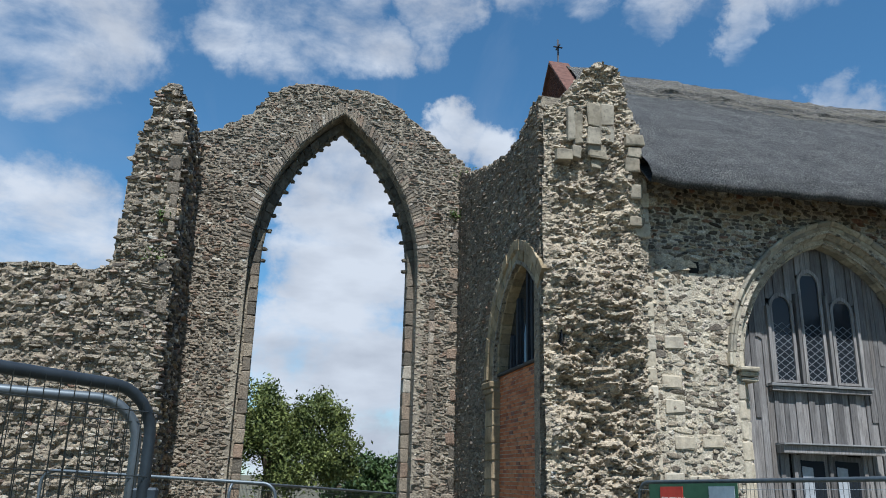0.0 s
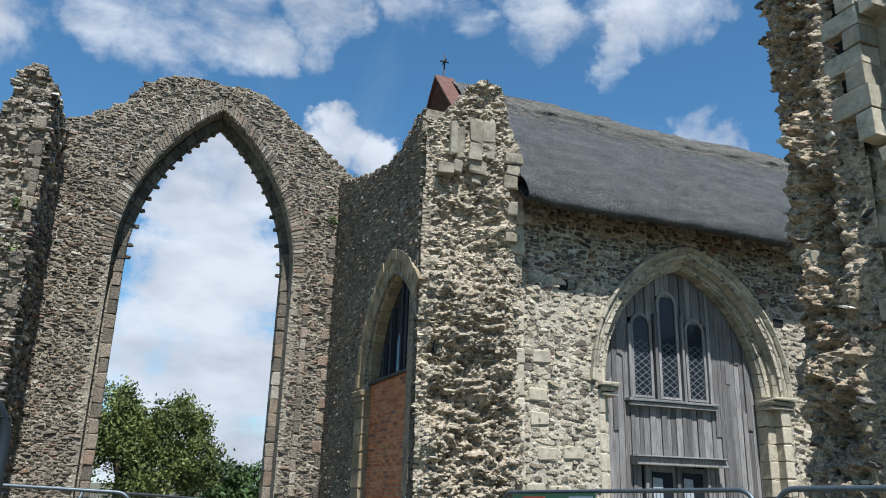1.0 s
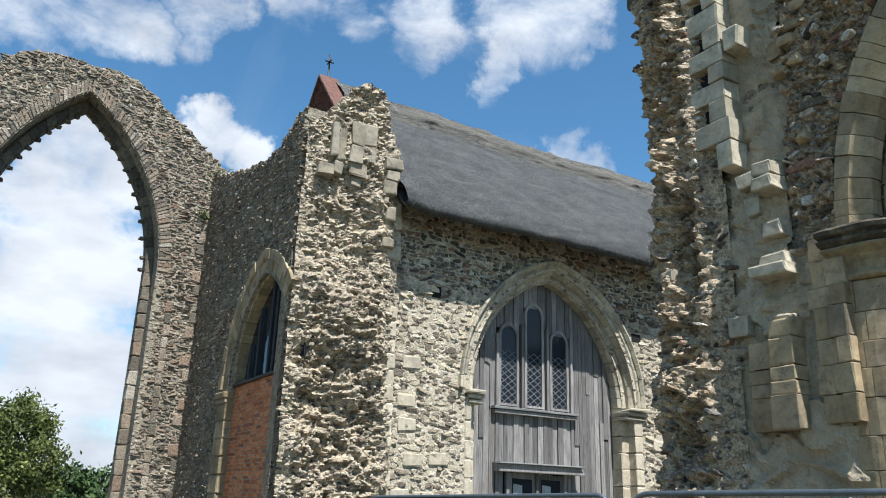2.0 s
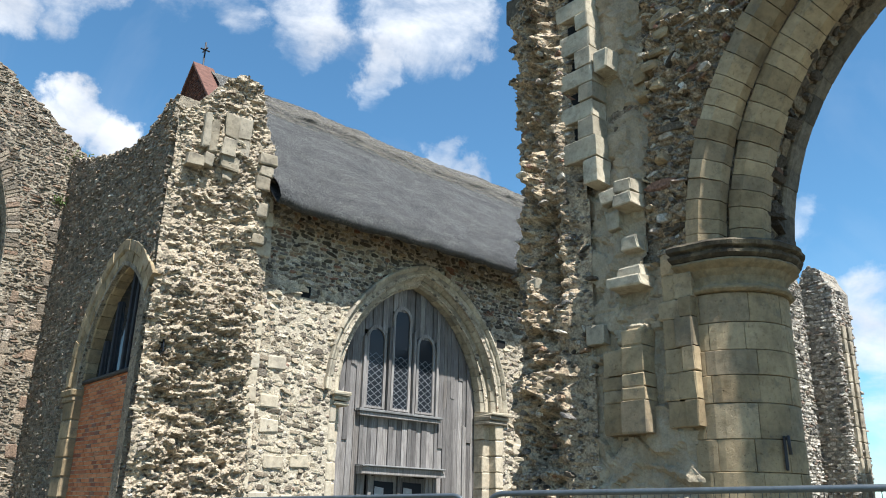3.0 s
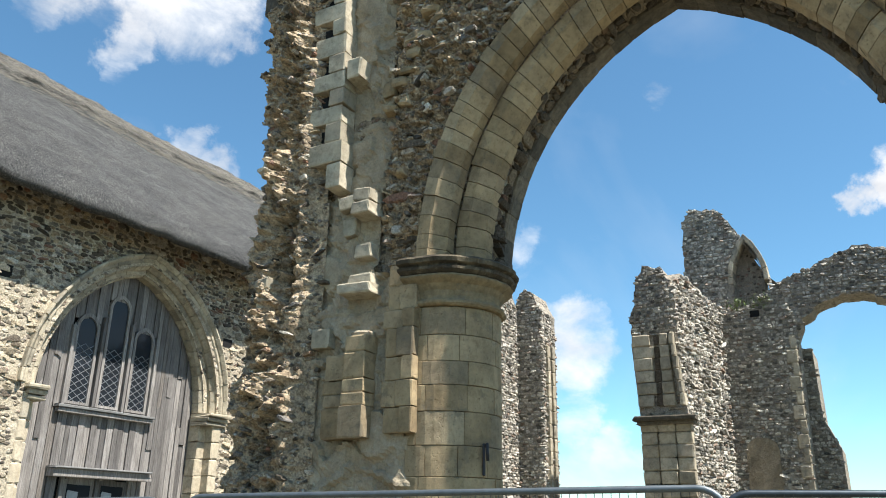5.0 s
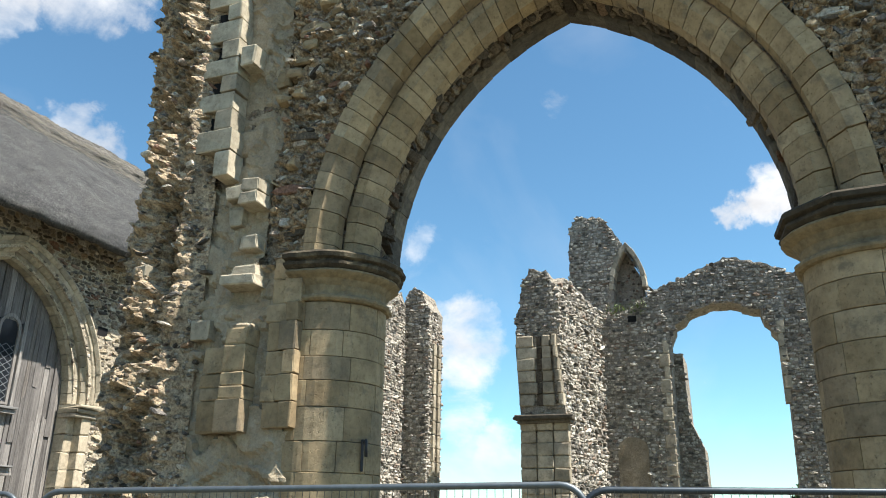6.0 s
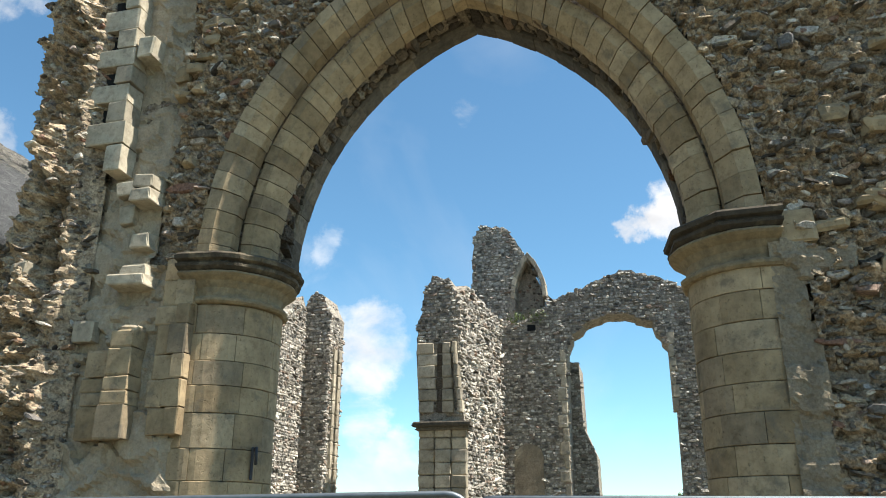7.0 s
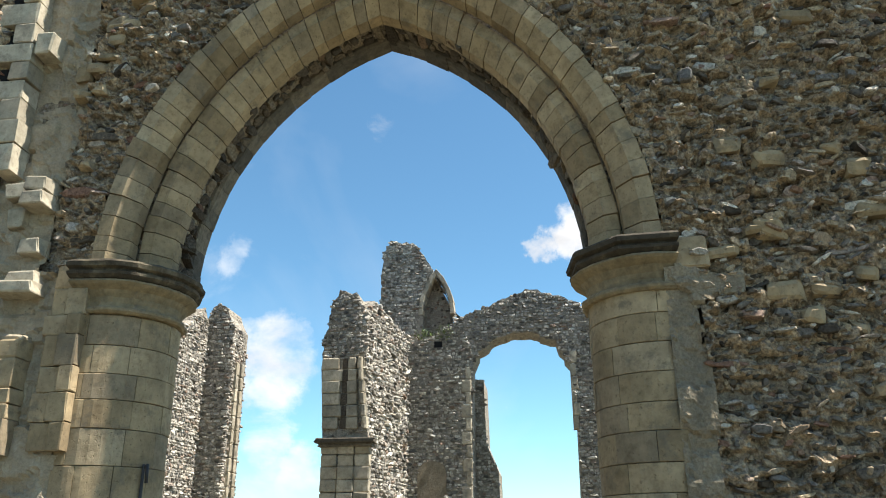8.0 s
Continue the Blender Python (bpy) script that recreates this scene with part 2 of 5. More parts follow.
def mortar(name, a, b_col, rough_scale=9.0, strength=1.0, pebbles=None, speckle=0.8):
    """Lime mortar or wall core; with pebbles, small flints show in it."""
    m, nt, b = shader(name, 0.95)
    p = place(nt)
    f = noise_tex(nt, p, rough_scale, 8, 0.72)
    w = noise_tex(nt, p, 1.1, 4, 0.6)
    col = blend(nt, ramp(nt, f, [(0.3, (0, 0, 0)), (0.7, (1, 1, 1))]), a, b_col)
    height = f
    if pebbles:
        wob = nt.nodes.new("ShaderNodeVectorMath")
        wob.operation = "MULTIPLY_ADD"
        n3 = node(nt, "ShaderNodeTexNoise", Scale=7.0, Detail=4.0)
        nt.links.new(p, n3.inputs["Vector"])
        nt.links.new(n3.outputs["Color"], wob.inputs[0])
        wob.inputs[1].default_value = (0.09, 0.09, 0.09)
        nt.links.new(p, wob.inputs[2])
        v = node(nt, "ShaderNodeTexVoronoi", Scale=pebbles, Randomness=1.0)
        mp = nt.nodes.new("ShaderNodeMapping")
        mp.inputs["Scale"].default_value = (1.0, 1.0, 1.5)
        nt.links.new(wob.outputs[0], mp.inputs[0])
        nt.links.new(mp.outputs[0], v.inputs["Vector"])
        sep = nt.nodes.new("ShaderNodeSeparateColor")
        nt.links.new(v.outputs["Color"], sep.inputs[0])
        stone = ramp(nt, sep.outputs[0], FLINT)
        inner = ramp(nt, v.outputs["Distance"], [(0.30, (1, 1, 1)), (0.55, (0, 0, 0))])
        some = ramp(nt, sep.outputs[1], [(0.42, (0, 0, 0)), (0.48, (1, 1, 1))])
        mask = blend(nt, 1.0, inner, some, "MULTIPLY")
        col = blend(nt, mask, col, stone)
        height = blend(nt, 0.5, mask, f)
    fine = noise_tex(nt, p, 38.0, 6, 0.7)
    col = blend(nt, speckle, col, ramp(nt, fine, [(0.32, (0.3, 0.28, 0.25)), (0.5, (1, 1, 1)), (0.7, (1.6, 1.55, 1.45))]), "MULTIPLY")
    col = blend(nt, 0.6, col, ramp(nt, w, [(0.3, (0.6, 0.58, 0.55)), (0.7, (1.2, 1.17, 1.1))]), "MULTIPLY")
    nt.links.new(col, b.inputs["Base Color"])
    bump(nt, b, height, strength, 0.06)
    return m


MAT["mortar"] = mortar("lime_mortar", (0.18, 0.155, 0.122), (0.39, 0.345, 0.275), pebbles=10.0)
MAT["mortar_pale"] = mortar("pale_lime_mortar", (0.33, 0.29, 0.225), (0.58, 0.52, 0.425), pebbles=8.0)
MAT["core"] = mortar("brown_wall_core", (0.13, 0.105, 0.08), (0.37, 0.315, 0.24), pebbles=11.0)
# stained stone, its colour also carrying the shade under the overhang
MAT["capital"] = stony("weathered_shaded_capital", [(0.0, (0.20, 0.16, 0.105)), (1.0, (0.27, 0.22, 0.14))], grain=10.0, relief=0.5, mott=0.5, stain=(0.10, 0.09, 0.075))
MAT["abacus"] = stony("black_crusted_stone", [(0.0, (0.05, 0.043, 0.034)), (1.0, (0.075, 0.063, 0.047))], grain=9.0, relief=0.8, mott=0.6, stain=(0.21, 0.175, 0.115))
MAT["dark_block"] = stony("dark_stone_block", [(0.0, (0.075, 0.068, 0.058)), (0.6, (0.125, 0.112, 0.092)), (1.0, (0.19, 0.165, 0.13))], True, grain=12.0, relief=0.8, mott=0.6)
# wall core, light tone raised to paint in the torn end's sun patches
MAT["core_mid"] = mortar("sun_brightened_wall_core", (0.13, 0.096, 0.066), (0.58, 0.475, 0.345), 9.0, 1.0, pebbles=14.0)
# dark tone lowered to put crevice shade into the colour
MAT["conglomerate"] = mortar("brown_flint_conglomerate", (0.062, 0.047, 0.034), (0.58, 0.46, 0.325), 12.0, 1.0, pebbles=11.0)
MAT["render_dull"] = mortar("grey_lime_render", (0.19, 0.16, 0.118), (0.34, 0.29, 0.215), 4.0, 1.0, speckle=0.45)
MAT["gable_brick"] = mortar("dark_gable_brick", (0.03, 0.02, 0.017), (0.20, 0.075, 0.042), 11.0, 0.9)
MAT["mortar_grey"] = mortar("grey_lime_mortar", (0.20, 0.185, 0.16), (0.42, 0.39, 0.34), pebbles=9.0)
MAT["core_pale"] = mortar("pale_wall_core", (0.19, 0.153, 0.112), (0.54, 0.465, 0.36), pebbles=11.0)
MAT["render"] = mortar("weathered_lime_render", (0.28, 0.235, 0.17), (0.49, 0.425, 0.325), 4.0, 1.0, speckle=0.3)


def thatch(name="grey_thatch", tint=(1.0, 1.0, 1.0)):
    m, nt, b = shader(name, 0.95)
    p = place(nt)
    f = noise_tex(nt, p, 42, 6, 0.75, (1.5, 0.8, 0.5))
    w = noise_tex(nt, p, 2.2, 8, 0.72, (0.6, 1.6, 1.6))
    col = ramp(nt, f, [(0.36, (0.012, 0.0125, 0.013)), (0.5, (0.085, 0.086, 0.086)), (0.66, (0.29, 0.285, 0.275))])
    col = blend(nt, 0.42, col, ramp(nt, w, [(0.36, (0.45, 0.45, 0.47)), (0.5, (1.0, 1.0, 1.0)), (0.64, (1.8, 1.76, 1.7))]), "MULTIPLY")
    col = blend(nt, 1.0, col, tint, "MULTIPLY")
    nt.links.new(col, b.inputs["Base Color"])
    bump(nt, b, f, 1.0, 0.08)
    return m


def oak(single):
    m, nt, b = shader("silvered_oak_board" if single else "silvered_oak", 0.8)
    p = place(nt)
    rnd = nt.nodes.new("ShaderNodeObjectInfo").outputs["Random"] if single else nt.nodes.new("ShaderNodeNewGeometry").outputs["Random Per Island"]
    col = ramp(nt, rnd, [(0.0, (0.12, 0.115, 0.114)), (0.4, (0.19, 0.183, 0.18)), (0.75, (0.29, 0.279, 0.272)), (1.0, (0.16, 0.147, 0.137))])
    g = noise_tex(nt, p, 18, 6, 0.65, (3.5, 3.5, 0.16))
    s = noise_tex(nt, p, 2.2, 5, 0.65, (1.5, 1.5, 0.4))
    col = blend(nt, 0.9, col, ramp(nt, g, [(0.3, (0.42, 0.4, 0.39)), (0.7, (1.5, 1.48, 1.45))]), "MULTIPLY")
    col = blend(nt, 0.6, col, ramp(nt, s, [(0.3, (0.55, 0.53, 0.52)), (0.65, (1.2, 1.18, 1.16))]), "MULTIPLY")
    nt.links.new(col, b.inputs["Base Color"])
    bump(nt, b, g, 0.5, 0.01)
    return m


def bricks():
    m, nt, b = shader("red_brick", 0.9)
    p = place(nt)
    rnd = nt.nodes.new("ShaderNodeNewGeometry").outputs["Random Per Island"]
    col = ramp(nt, rnd, [(0.0, (0.22, 0.08, 0.05)), (0.1, (0.40, 0.135, 0.06)), (0.6, (0.52, 0.19, 0.08)), (0.93, (0.58, 0.25, 0.12)), (1.0, (0.2, 0.1, 0.075))])
    f = noise_tex(nt, p, 30, 6, 0.7)
    col = blend(nt, 0.5, col, ramp(nt, f, [(0.3, (0.6, 0.58, 0.55)), (0.7, (1.3, 1.28, 1.25))]), "MULTIPLY")
    nt.links.new(col, b.inputs["Base Color"])
    bump(nt, b, f, 0.4, 0.01)
    return m


def plain(name, color, rough=0.6, metal=0.0, vary=0.35, scale=8.0):
    m, nt, b = shader(name, rough)
    p = place(nt)
    f = noise_tex(nt, p, scale, 6, 0.65)
    col = blend(nt, vary, color, ramp(nt, f, [(0.3, (0.45, 0.45, 0.45)), (0.7, (1.5, 1.5, 1.5))]), "MULTIPLY")
    nt.links.new(col, b.inputs["Base Color"])
    b.inputs["Metallic"].default_value = metal
    return m


def leafy(name, a, b_col):
    m, nt, b = shader(name, 0.6)
    rnd = nt.nodes.new("ShaderNodeNewGeometry").outputs["Random Per Island"]
    w = noise_tex(nt, place(nt), 0.6, 3, 0.5)
    col = ramp(nt, rnd, [(0.0, a), (0.8, b_col), (1.0, tuple(c * 1.5 for c in b_col))])
    col = blend(nt, 0.6, col, ramp(nt, w, [(0.35, (0.6, 0.65, 0.5)), (0.65, (1.3, 1.2, 1.0))]), "MULTIPLY")
    nt.links.new(col, b.inputs["Base Color"])
    b.inputs["Subsurface Weight"].default_value = 0.0
    b.inputs["Transmission Weight"].default_value = 0.0
    return m


def glass():
    m, nt, b = shader("dark_window_glass", 0.06)
    b.inputs["Base Color"].default_value = (0.02, 0.024, 0.03, 1)
    b.inputs["Specular IOR Level"].default_value = 0.25
    f = noise_tex(nt, place(nt), 6.0, 3, 0.5)
    bump(nt, b, f, 0.12, 0.02)
    return m


MAT.update(
    thatch=thatch(), ridge_thatch=thatch("pale_ridge_thatch", (1.45, 1.36, 1.24)), oak=oak(False), oak_one=oak(True), brick=bricks(), glass=glass(),
    straw=plain("pale_straw", (0.30, 0.275, 0.235), 0.9),
    lead=plain("window_lead", (0.20, 0.21, 0.23), 0.5, 0.2), steel=plain("galvanised_steel", (0.13, 0.15, 0.165), 0.5, 0.7, 0.3, 14),
    steel_dark=plain("weathered_steel_tube", (0.05, 0.062, 0.075), 0.45, 0.6, 0.4, 14),
    black=plain("black_gap", (0.012, 0.012, 0.012), 0.9), whitewood=plain("pale_weathered_sill", (0.17, 0.17, 0.168), 0.7),
    grass=plain("dry_summer_grass", (0.115, 0.105, 0.072), 0.9, 0, 0.6, 3.0), bark=plain("bark", (0.10, 0.075, 0.05), 0.9),
    leaf=leafy("tree_leaves", (0.045, 0.062, 0.016), (0.115, 0.135, 0.04)), leaf_far=leafy("far_leaves", (0.03, 0.055, 0.02), (0.055, 0.09, 0.03)),
    green_board=plain("green_board", (0.05, 0.12, 0.07), 0.5), red_board=plain("red_board", (0.50, 0.06, 0.04), 0.5),
    grey_board=plain("grey_board", (0.30, 0.36, 0.40), 0.5), white=plain("white_paint", (0.78, 0.78, 0.76), 0.6, 0, 0.15), curtain=plain("pale_curtain", (0.34, 0.36, 0.38), 0.9, 0, 0.4),
    iron=plain("dark_iron", (0.05, 0.05, 0.055), 0.6, 0.5), tile=plain("dark_tile_coping", (0.13, 0.065, 0.05), 0.85, 0, 0.7), green=leafy("wall_plants", (0.05, 0.08, 0.02), (0.09, 0.13, 0.035)),
)

# ---- building blocks ----
from mathutils.geometry import tessellate_polygon

RNG = np.random.default_rng(7)


def mesh_ob(name, verts, faces, material, parent=None, label="", smooth=False):
    me = bpy.data.meshes.new(name)
    me.from_pydata([tuple(v) for v in verts], [], [tuple(f) for f in faces])
    me.materials.append(material)
    if smooth:
        me.shade_smooth()
    ob = new(name, me)
    ob.parent = parent
    if parent is not None and parent.type == "EMPTY":
        ob.matrix_parent_inverse = Matrix.Translation(-parent.location)
    if label:
        ob["label"] = label
    return ob


def empty(name, label, category, at=(0, 0, 0), group="", kind=""):
    ob = new(name)
    ob.location = at
    ob.empty_display_size = 0.2
    return tagged(ob, label, category, group, kind)


def part(name, bm, material, parent, label=""):
    me = bpy.data.meshes.new(name)
    bm.to_mesh(me)
    bm.free()
    me.materials.append(material)
    ob = new(name, me)
    ob.parent = parent
    if parent is not None and parent.type == "EMPTY":
        ob.matrix_parent_inverse = Matrix.Translation(-parent.location)
    if label:
        ob["label"] = label
    return ob


def facing_y(y0):
    return lambda u, v, d: (u, y0 - d, v)


def facing_x(x0):
    return lambda u, v, d: (x0 - d, u, v)


def inside(u, v, poly):
    u, v = np.asarray(u, float), np.asarray(v, float)
    res = np.zeros(u.shape, bool)
    p = np.asarray(poly, float)
    q = np.roll(p, -1, axis=0)
    for (x1, y1), (x2, y2) in zip(p, q):
        if y1 == y2:
            continue
        c = ((y1 > v) != (y2 > v)) & (u < (x2 - x1) * (v - y1) / (y2 - y1) + x1)
        res ^= c
    return res


def roughen(pts, step=0.14, amp=0.05, seed=1, closed=False):
    r = np.random.default_rng(abs(int(seed)))
    out = []
    n = len(pts)
    for i in range(n if closed else n - 1):
        a, b = np.array(pts[i], float), np.array(pts[(i + 1) % n], float)
        k = max(1, int(np.linalg.norm(b - a) / step))
        for j in range(k):
            out.append(a + (b - a) * j / k + (r.normal(0, amp, 2) if i + j else 0))
    if not closed:
        out.append(np.array(pts[-1], float))
    return [tuple(x) for x in out]


def arch(cx, half, spring, rise, n=14):
    """A pointed arch's outline from its left springing over the apex to its right springing."""
    R = (half * half + rise * rise) / (2 * half)
    top = math.acos(max(-1, min(1, (R - half) / R)))
    left = [(cx - half + R - R * math.cos(top * i / n), spring + R * math.sin(top * i / n)) for i in range(n + 1)]
    return left + [(2 * cx - x, z) for x, z in reversed(left[:-1])]


def arch_hole(cx, half, spring, rise, foot, n=14):
    return [(cx - half, foot)] + arch(cx, half, spring, rise, n) + [(cx + half, foot)]


def prism(name, fr, outer, holes, depth, material, parent=None, label=""):
    """A slab with that outline and openings, from the face of fr back by depth."""
    loops = [outer, *holes]
    flat = [Vector((u, v, 0)) for l in loops for u, v in l]
    tris = tessellate_polygon([[Vector((u, v, 0)) for u, v in l] for l in loops])
    n = len(flat)
    verts = [fr(p.x, p.y, 0) for p in flat] + [fr(p.x, p.y, -depth) for p in flat]
    faces = [tuple(t) for t in tris] + [tuple(i + n for i in reversed(t)) for t in tris]
    s = 0
    for l in loops:
        k = len(l)
        faces += [(s + i, s + (i + 1) % k, s + (i + 1) % k + n, s + i + n) for i in range(k)]
        s += k
    return mesh_ob(name, verts, faces, material, parent, label)


def lump(r, w, h, proud, sides=8, back=0.05):
    """One irregular stone about its own middle: rings of points (u, v, d)."""
    a0 = r.uniform(0, 6.28)
    ang = a0 + (np.arange(sides) + r.uniform(-0.28, 0.28, sides)) * 2 * np.pi / sides
    cu, cv = np.cos(ang), np.sin(ang)
    sq = 1 / np.maximum(np.abs(cu), np.abs(cv)) ** 0.72
    rad = sq * r.uniform(0.80, 1.06, sides)
    tilt = r.uniform(-0.35, 0.35, 2)
    rings = []
    for s, d in ((1.0, -back), (0.97, proud * 0.5), (0.76, proud)):
        jit = r.uniform(0.92, 1.08, sides)
        u, v = cu * rad * s * jit * w / 2, cv * rad * s * jit * h / 2
        dd = d + (tilt[0] * u + tilt[1] * v if d > 0 else 0) + (r.uniform(-0.12, 0.12, sides) * proud if d > 0 else 0)
        rings.append(np.stack([u, v, np.broadcast_to(dd, u.shape)], 1))
    return np.concatenate(rings)


def lump_faces(sides, start):
    f = []
    for k in (0, 1):
        for i in range(sides):
            j = (i + 1) % sides
            f.append((start + k * sides + i, start + k * sides + j, start + (k + 1) * sides + j, start + (k + 1) * sides + i))
    f.append(tuple(start + 2 * sides + i for i in range(sides)))
    return f


def rubble(fr, outer, holes, size, proud, mat, parent, seed, off=None, singles=0, near=None, sides=8, spread=0.45, tilt=0.12, gap=0.93, skip=0.0, label=""):
    """Stones in rough courses over a wall face: the nearest ones are pieces of their own, the rest one mesh."""
    r = np.random.default_rng(abs(int(seed)))
    p = np.array(outer)
    (u0, v0), (u1, v1) = p.min(0), p.max(0)
    v, todo = v0, []
    while v < v1:
        h = size[1] * r.uniform(0.65, 1.45)
        u = u0 - r.uniform(0, size[0])
        while u < u1:
            w = size[0] * math.exp(r.normal(0, spread))
            w = min(max(w, size[0] * 0.4), size[0] * 2.4)
            hh = h * r.uniform(0.75, 1.2)
            todo.append((u + w / 2, v + h / 2 + r.uniform(-0.2, 0.2) * h, w, hh))
            u += w
        v += h
    c = np.array(todo)
    keep = inside(c[:, 0], c[:, 1], outer)
    for hole in holes:
        keep &= ~inside(c[:, 0], c[:, 1], hole)
    keep &= r.random(len(c)) >= skip
    c = c[keep]
    order = np.arange(len(c))
    picked = set()
    if singles:
        big = c[:, 2] * c[:, 3]
        if near:
            big = big * (inside(c[:, 0], c[:, 1], near) * 1.0 + 0.001)
        picked = set(np.argsort(-big)[:singles].tolist())
    verts, faces = [], []
    for i in order:
        cu, cv, w, h = c[i]
        pts = lump(r, w * gap, h * gap, proud * r.uniform(0.3, 1.5) * min(1.6, 0.5 + w / size[0] * 0.5), sides)
        a = r.normal(0, tilt)
        ca, sa = math.cos(a), math.sin(a)
        base = off(cu, cv) if off else 0.0
        if base is None:
            continue
        world = [fr(cu + x * ca - y * sa, cv + x * sa + y * ca, base + d) for x, y, d in pts]
        if i in picked:
            ob = mesh_ob("stone", world, lump_faces(sides, 0), MAT[mat + "_one"], parent)
        else:
            faces += lump_faces(sides, len(verts))
            verts += world
    ob = mesh_ob("rubble", verts, faces, MAT[mat], parent, label)
    ob["kind"] = "stuff"
    return ob


def torn_face(name, fr, outer, holes, off, material, parent, step=0.09):
    """A broken wall face: a grid that follows off(u, v) inside the outline."""
    p = np.array(outer)
    (u0, v0), (u1, v1) = p.min(0), p.max(0)
    nu, nv = int((u1 - u0) / step) + 1, int((v1 - v0) / step) + 1
    verts = []
    for j in range(nv + 1):
        for i in range(nu + 1):
            u, v = u0 + i * step, v0 + j * step
            verts.append(fr(u, v, off(u, v)))
    cu, cv = np.meshgrid(u0 + (np.arange(nu) + 0.5) * step, v0 + (np.arange(nv) + 0.5) * step)
    ok = inside(cu.ravel(), cv.ravel(), outer)
    for h in holes:
        ok &= ~inside(cu.ravel(), cv.ravel(), h)
    faces = []
    for k in np.nonzero(ok)[0]:
        j, i = divmod(int(k), nu)
        a = j * (nu + 1) + i
        faces.append((a, a + 1, a + nu + 2, a + nu + 1))
    return mesh_ob(name, verts, faces, material, parent)


def block(name, pts, material, parent, chip=0.012, seed=0, label=""):
    """A dressed stone from its eight corners (four front, four back): a slightly uneven face, worn edges, broken corners."""
    r = np.random.default_rng(abs(int(seed)))
    f = [np.array(p, float) for p in pts[:4]]
    k = [np.array(p, float) for p in pts[4:]]
    back = sum(k) / 4 - sum(f) / 4
    back = back / (np.linalg.norm(back) + 1e-9)
    eu = min(0.3, chip * 1.7 / (np.linalg.norm(f[1] - f[0]) + 1e-6))
    ev = min(0.3, chip * 1.7 / (np.linalg.norm(f[3] - f[0]) + 1e-6))
    verts = []
    for j, v in enumerate((0, ev, 1 - ev, 1)):
        for i, u in enumerate((0, eu, 1 - eu, 1)):
            rim = (i in (0, 3)) + (j in (0, 3))
            if rim == 0:
                u, v2 = u + r.uniform(-0.05, 0.05), v + r.uniform(-0.05, 0.05)
                sink = r.uniform(-0.3, 0.3) * chip
            else:
                v2 = v
                sink = chip * r.uniform(0.5, 1.5) * (1.0 if rim == 1 else r.choice([1.0, 1.3, 2.2]))
                sink = min(sink, 0.03)
            p = (f[0] * (1 - u) + f[1] * u) * (1 - v2) + (f[3] * (1 - u) + f[2] * u) * v2
            if rim == 2:
                p = p + (sum(f) / 4 - p) * min(0.12, sink * 0.8 / (np.linalg.norm(sum(f) / 4 - p) + 1e-6))
            verts.append(p + back * sink)
    verts += k
    faces = [(j * 4 + i, j * 4 + i + 1, j * 4 + i + 5, j * 4 + i + 4) for j in range(3) for i in range(3)]
    faces += [(3, 2, 1, 0, 16, 17), (15, 11, 7, 3, 17, 18), (12, 13, 14, 15, 18, 19), (0, 4, 8, 12, 19, 16), (19, 18, 17, 16)]
    return mesh_ob(name, verts, faces, material, parent, label)


def box_block(name, fr, u0, u1, v0, v1, d1, d0, material, parent, seed=0, chip=0.015, jit=0.012, label=""):
    r = np.random.default_rng(abs(int(seed)))
    j = lambda: r.uniform(-jit, jit)
    fro = [fr(u + j(), v + j(), d1 + 0.5 * j()) for u, v in ((u0, v0), (u1, v0), (u1, v1), (u0, v1))]
    bac = [fr(u, v, d0) for u, v in ((u0, v0), (u1, v0), (u1, v1), (u0, v1))]
    return block(name, fro + bac, material, parent, chip, seed, label)


def voussoirs(fr, cx, half, width, spring, rise, d_front, d_back, count, material, parent, seed, gap=0.014, skip=(), chamfer=0.03):
    """The two curved halves of an arch order, stone by stone."""
    r = np.random.default_rng(abs(int(seed)))
    R = (half * half + rise * rise) / (2 * half)
    Ro = R + width
    ti, to = math.acos((R - half) / R), math.acos((R - half) / Ro)
    cuts = np.cumsum(r.uniform(0.75, 1.25, count))
    cuts = np.r_[0, cuts / cuts[-1]]
    for side in (-1, 1):
        if side == 1:
            cuts = np.cumsum(r.uniform(0.75, 1.25, count))
            cuts = np.r_[0, cuts / cuts[-1]]
        for i in range(count):
            if (side, i) in skip:
                continue
            g = gap / 2 / R
            a, b = cuts[i], cuts[i + 1]
            push = r.uniform(-0.015, 0.012)

            def at(rad, th, d):
                x = cx - half + R - rad * math.cos(th)
                return fr(x if side < 0 else 2 * cx - x, spring + rad * math.sin(th), d)

            Ri, Rx = R + r.uniform(-0.006, 0.006), Ro + r.uniform(-0.008, 0.008)
            df = d_front + push
            sect = [(Rx, df - 0.012), (Rx - 0.012, df), (Ri + chamfer, df), (Ri, df - chamfer), (Ri, d_back), (Rx, d_back)]
            verts = []
            for f, sg in ((a, 1), (b, -1)):
                for rad, d in sect:
                    k = (rad - R) / width
                    verts.append(at(rad, f * (ti + (to - ti) * k) + sg * g, d))
            faces = [(0, 1, 2, 3, 4, 5), (11, 10, 9, 8, 7, 6)] + [(j, 6 + j, 6 + (j + 1) % 6, (j + 1) % 6) for j in range(6)]
            mesh_ob("voussoir", verts, faces, material, parent)


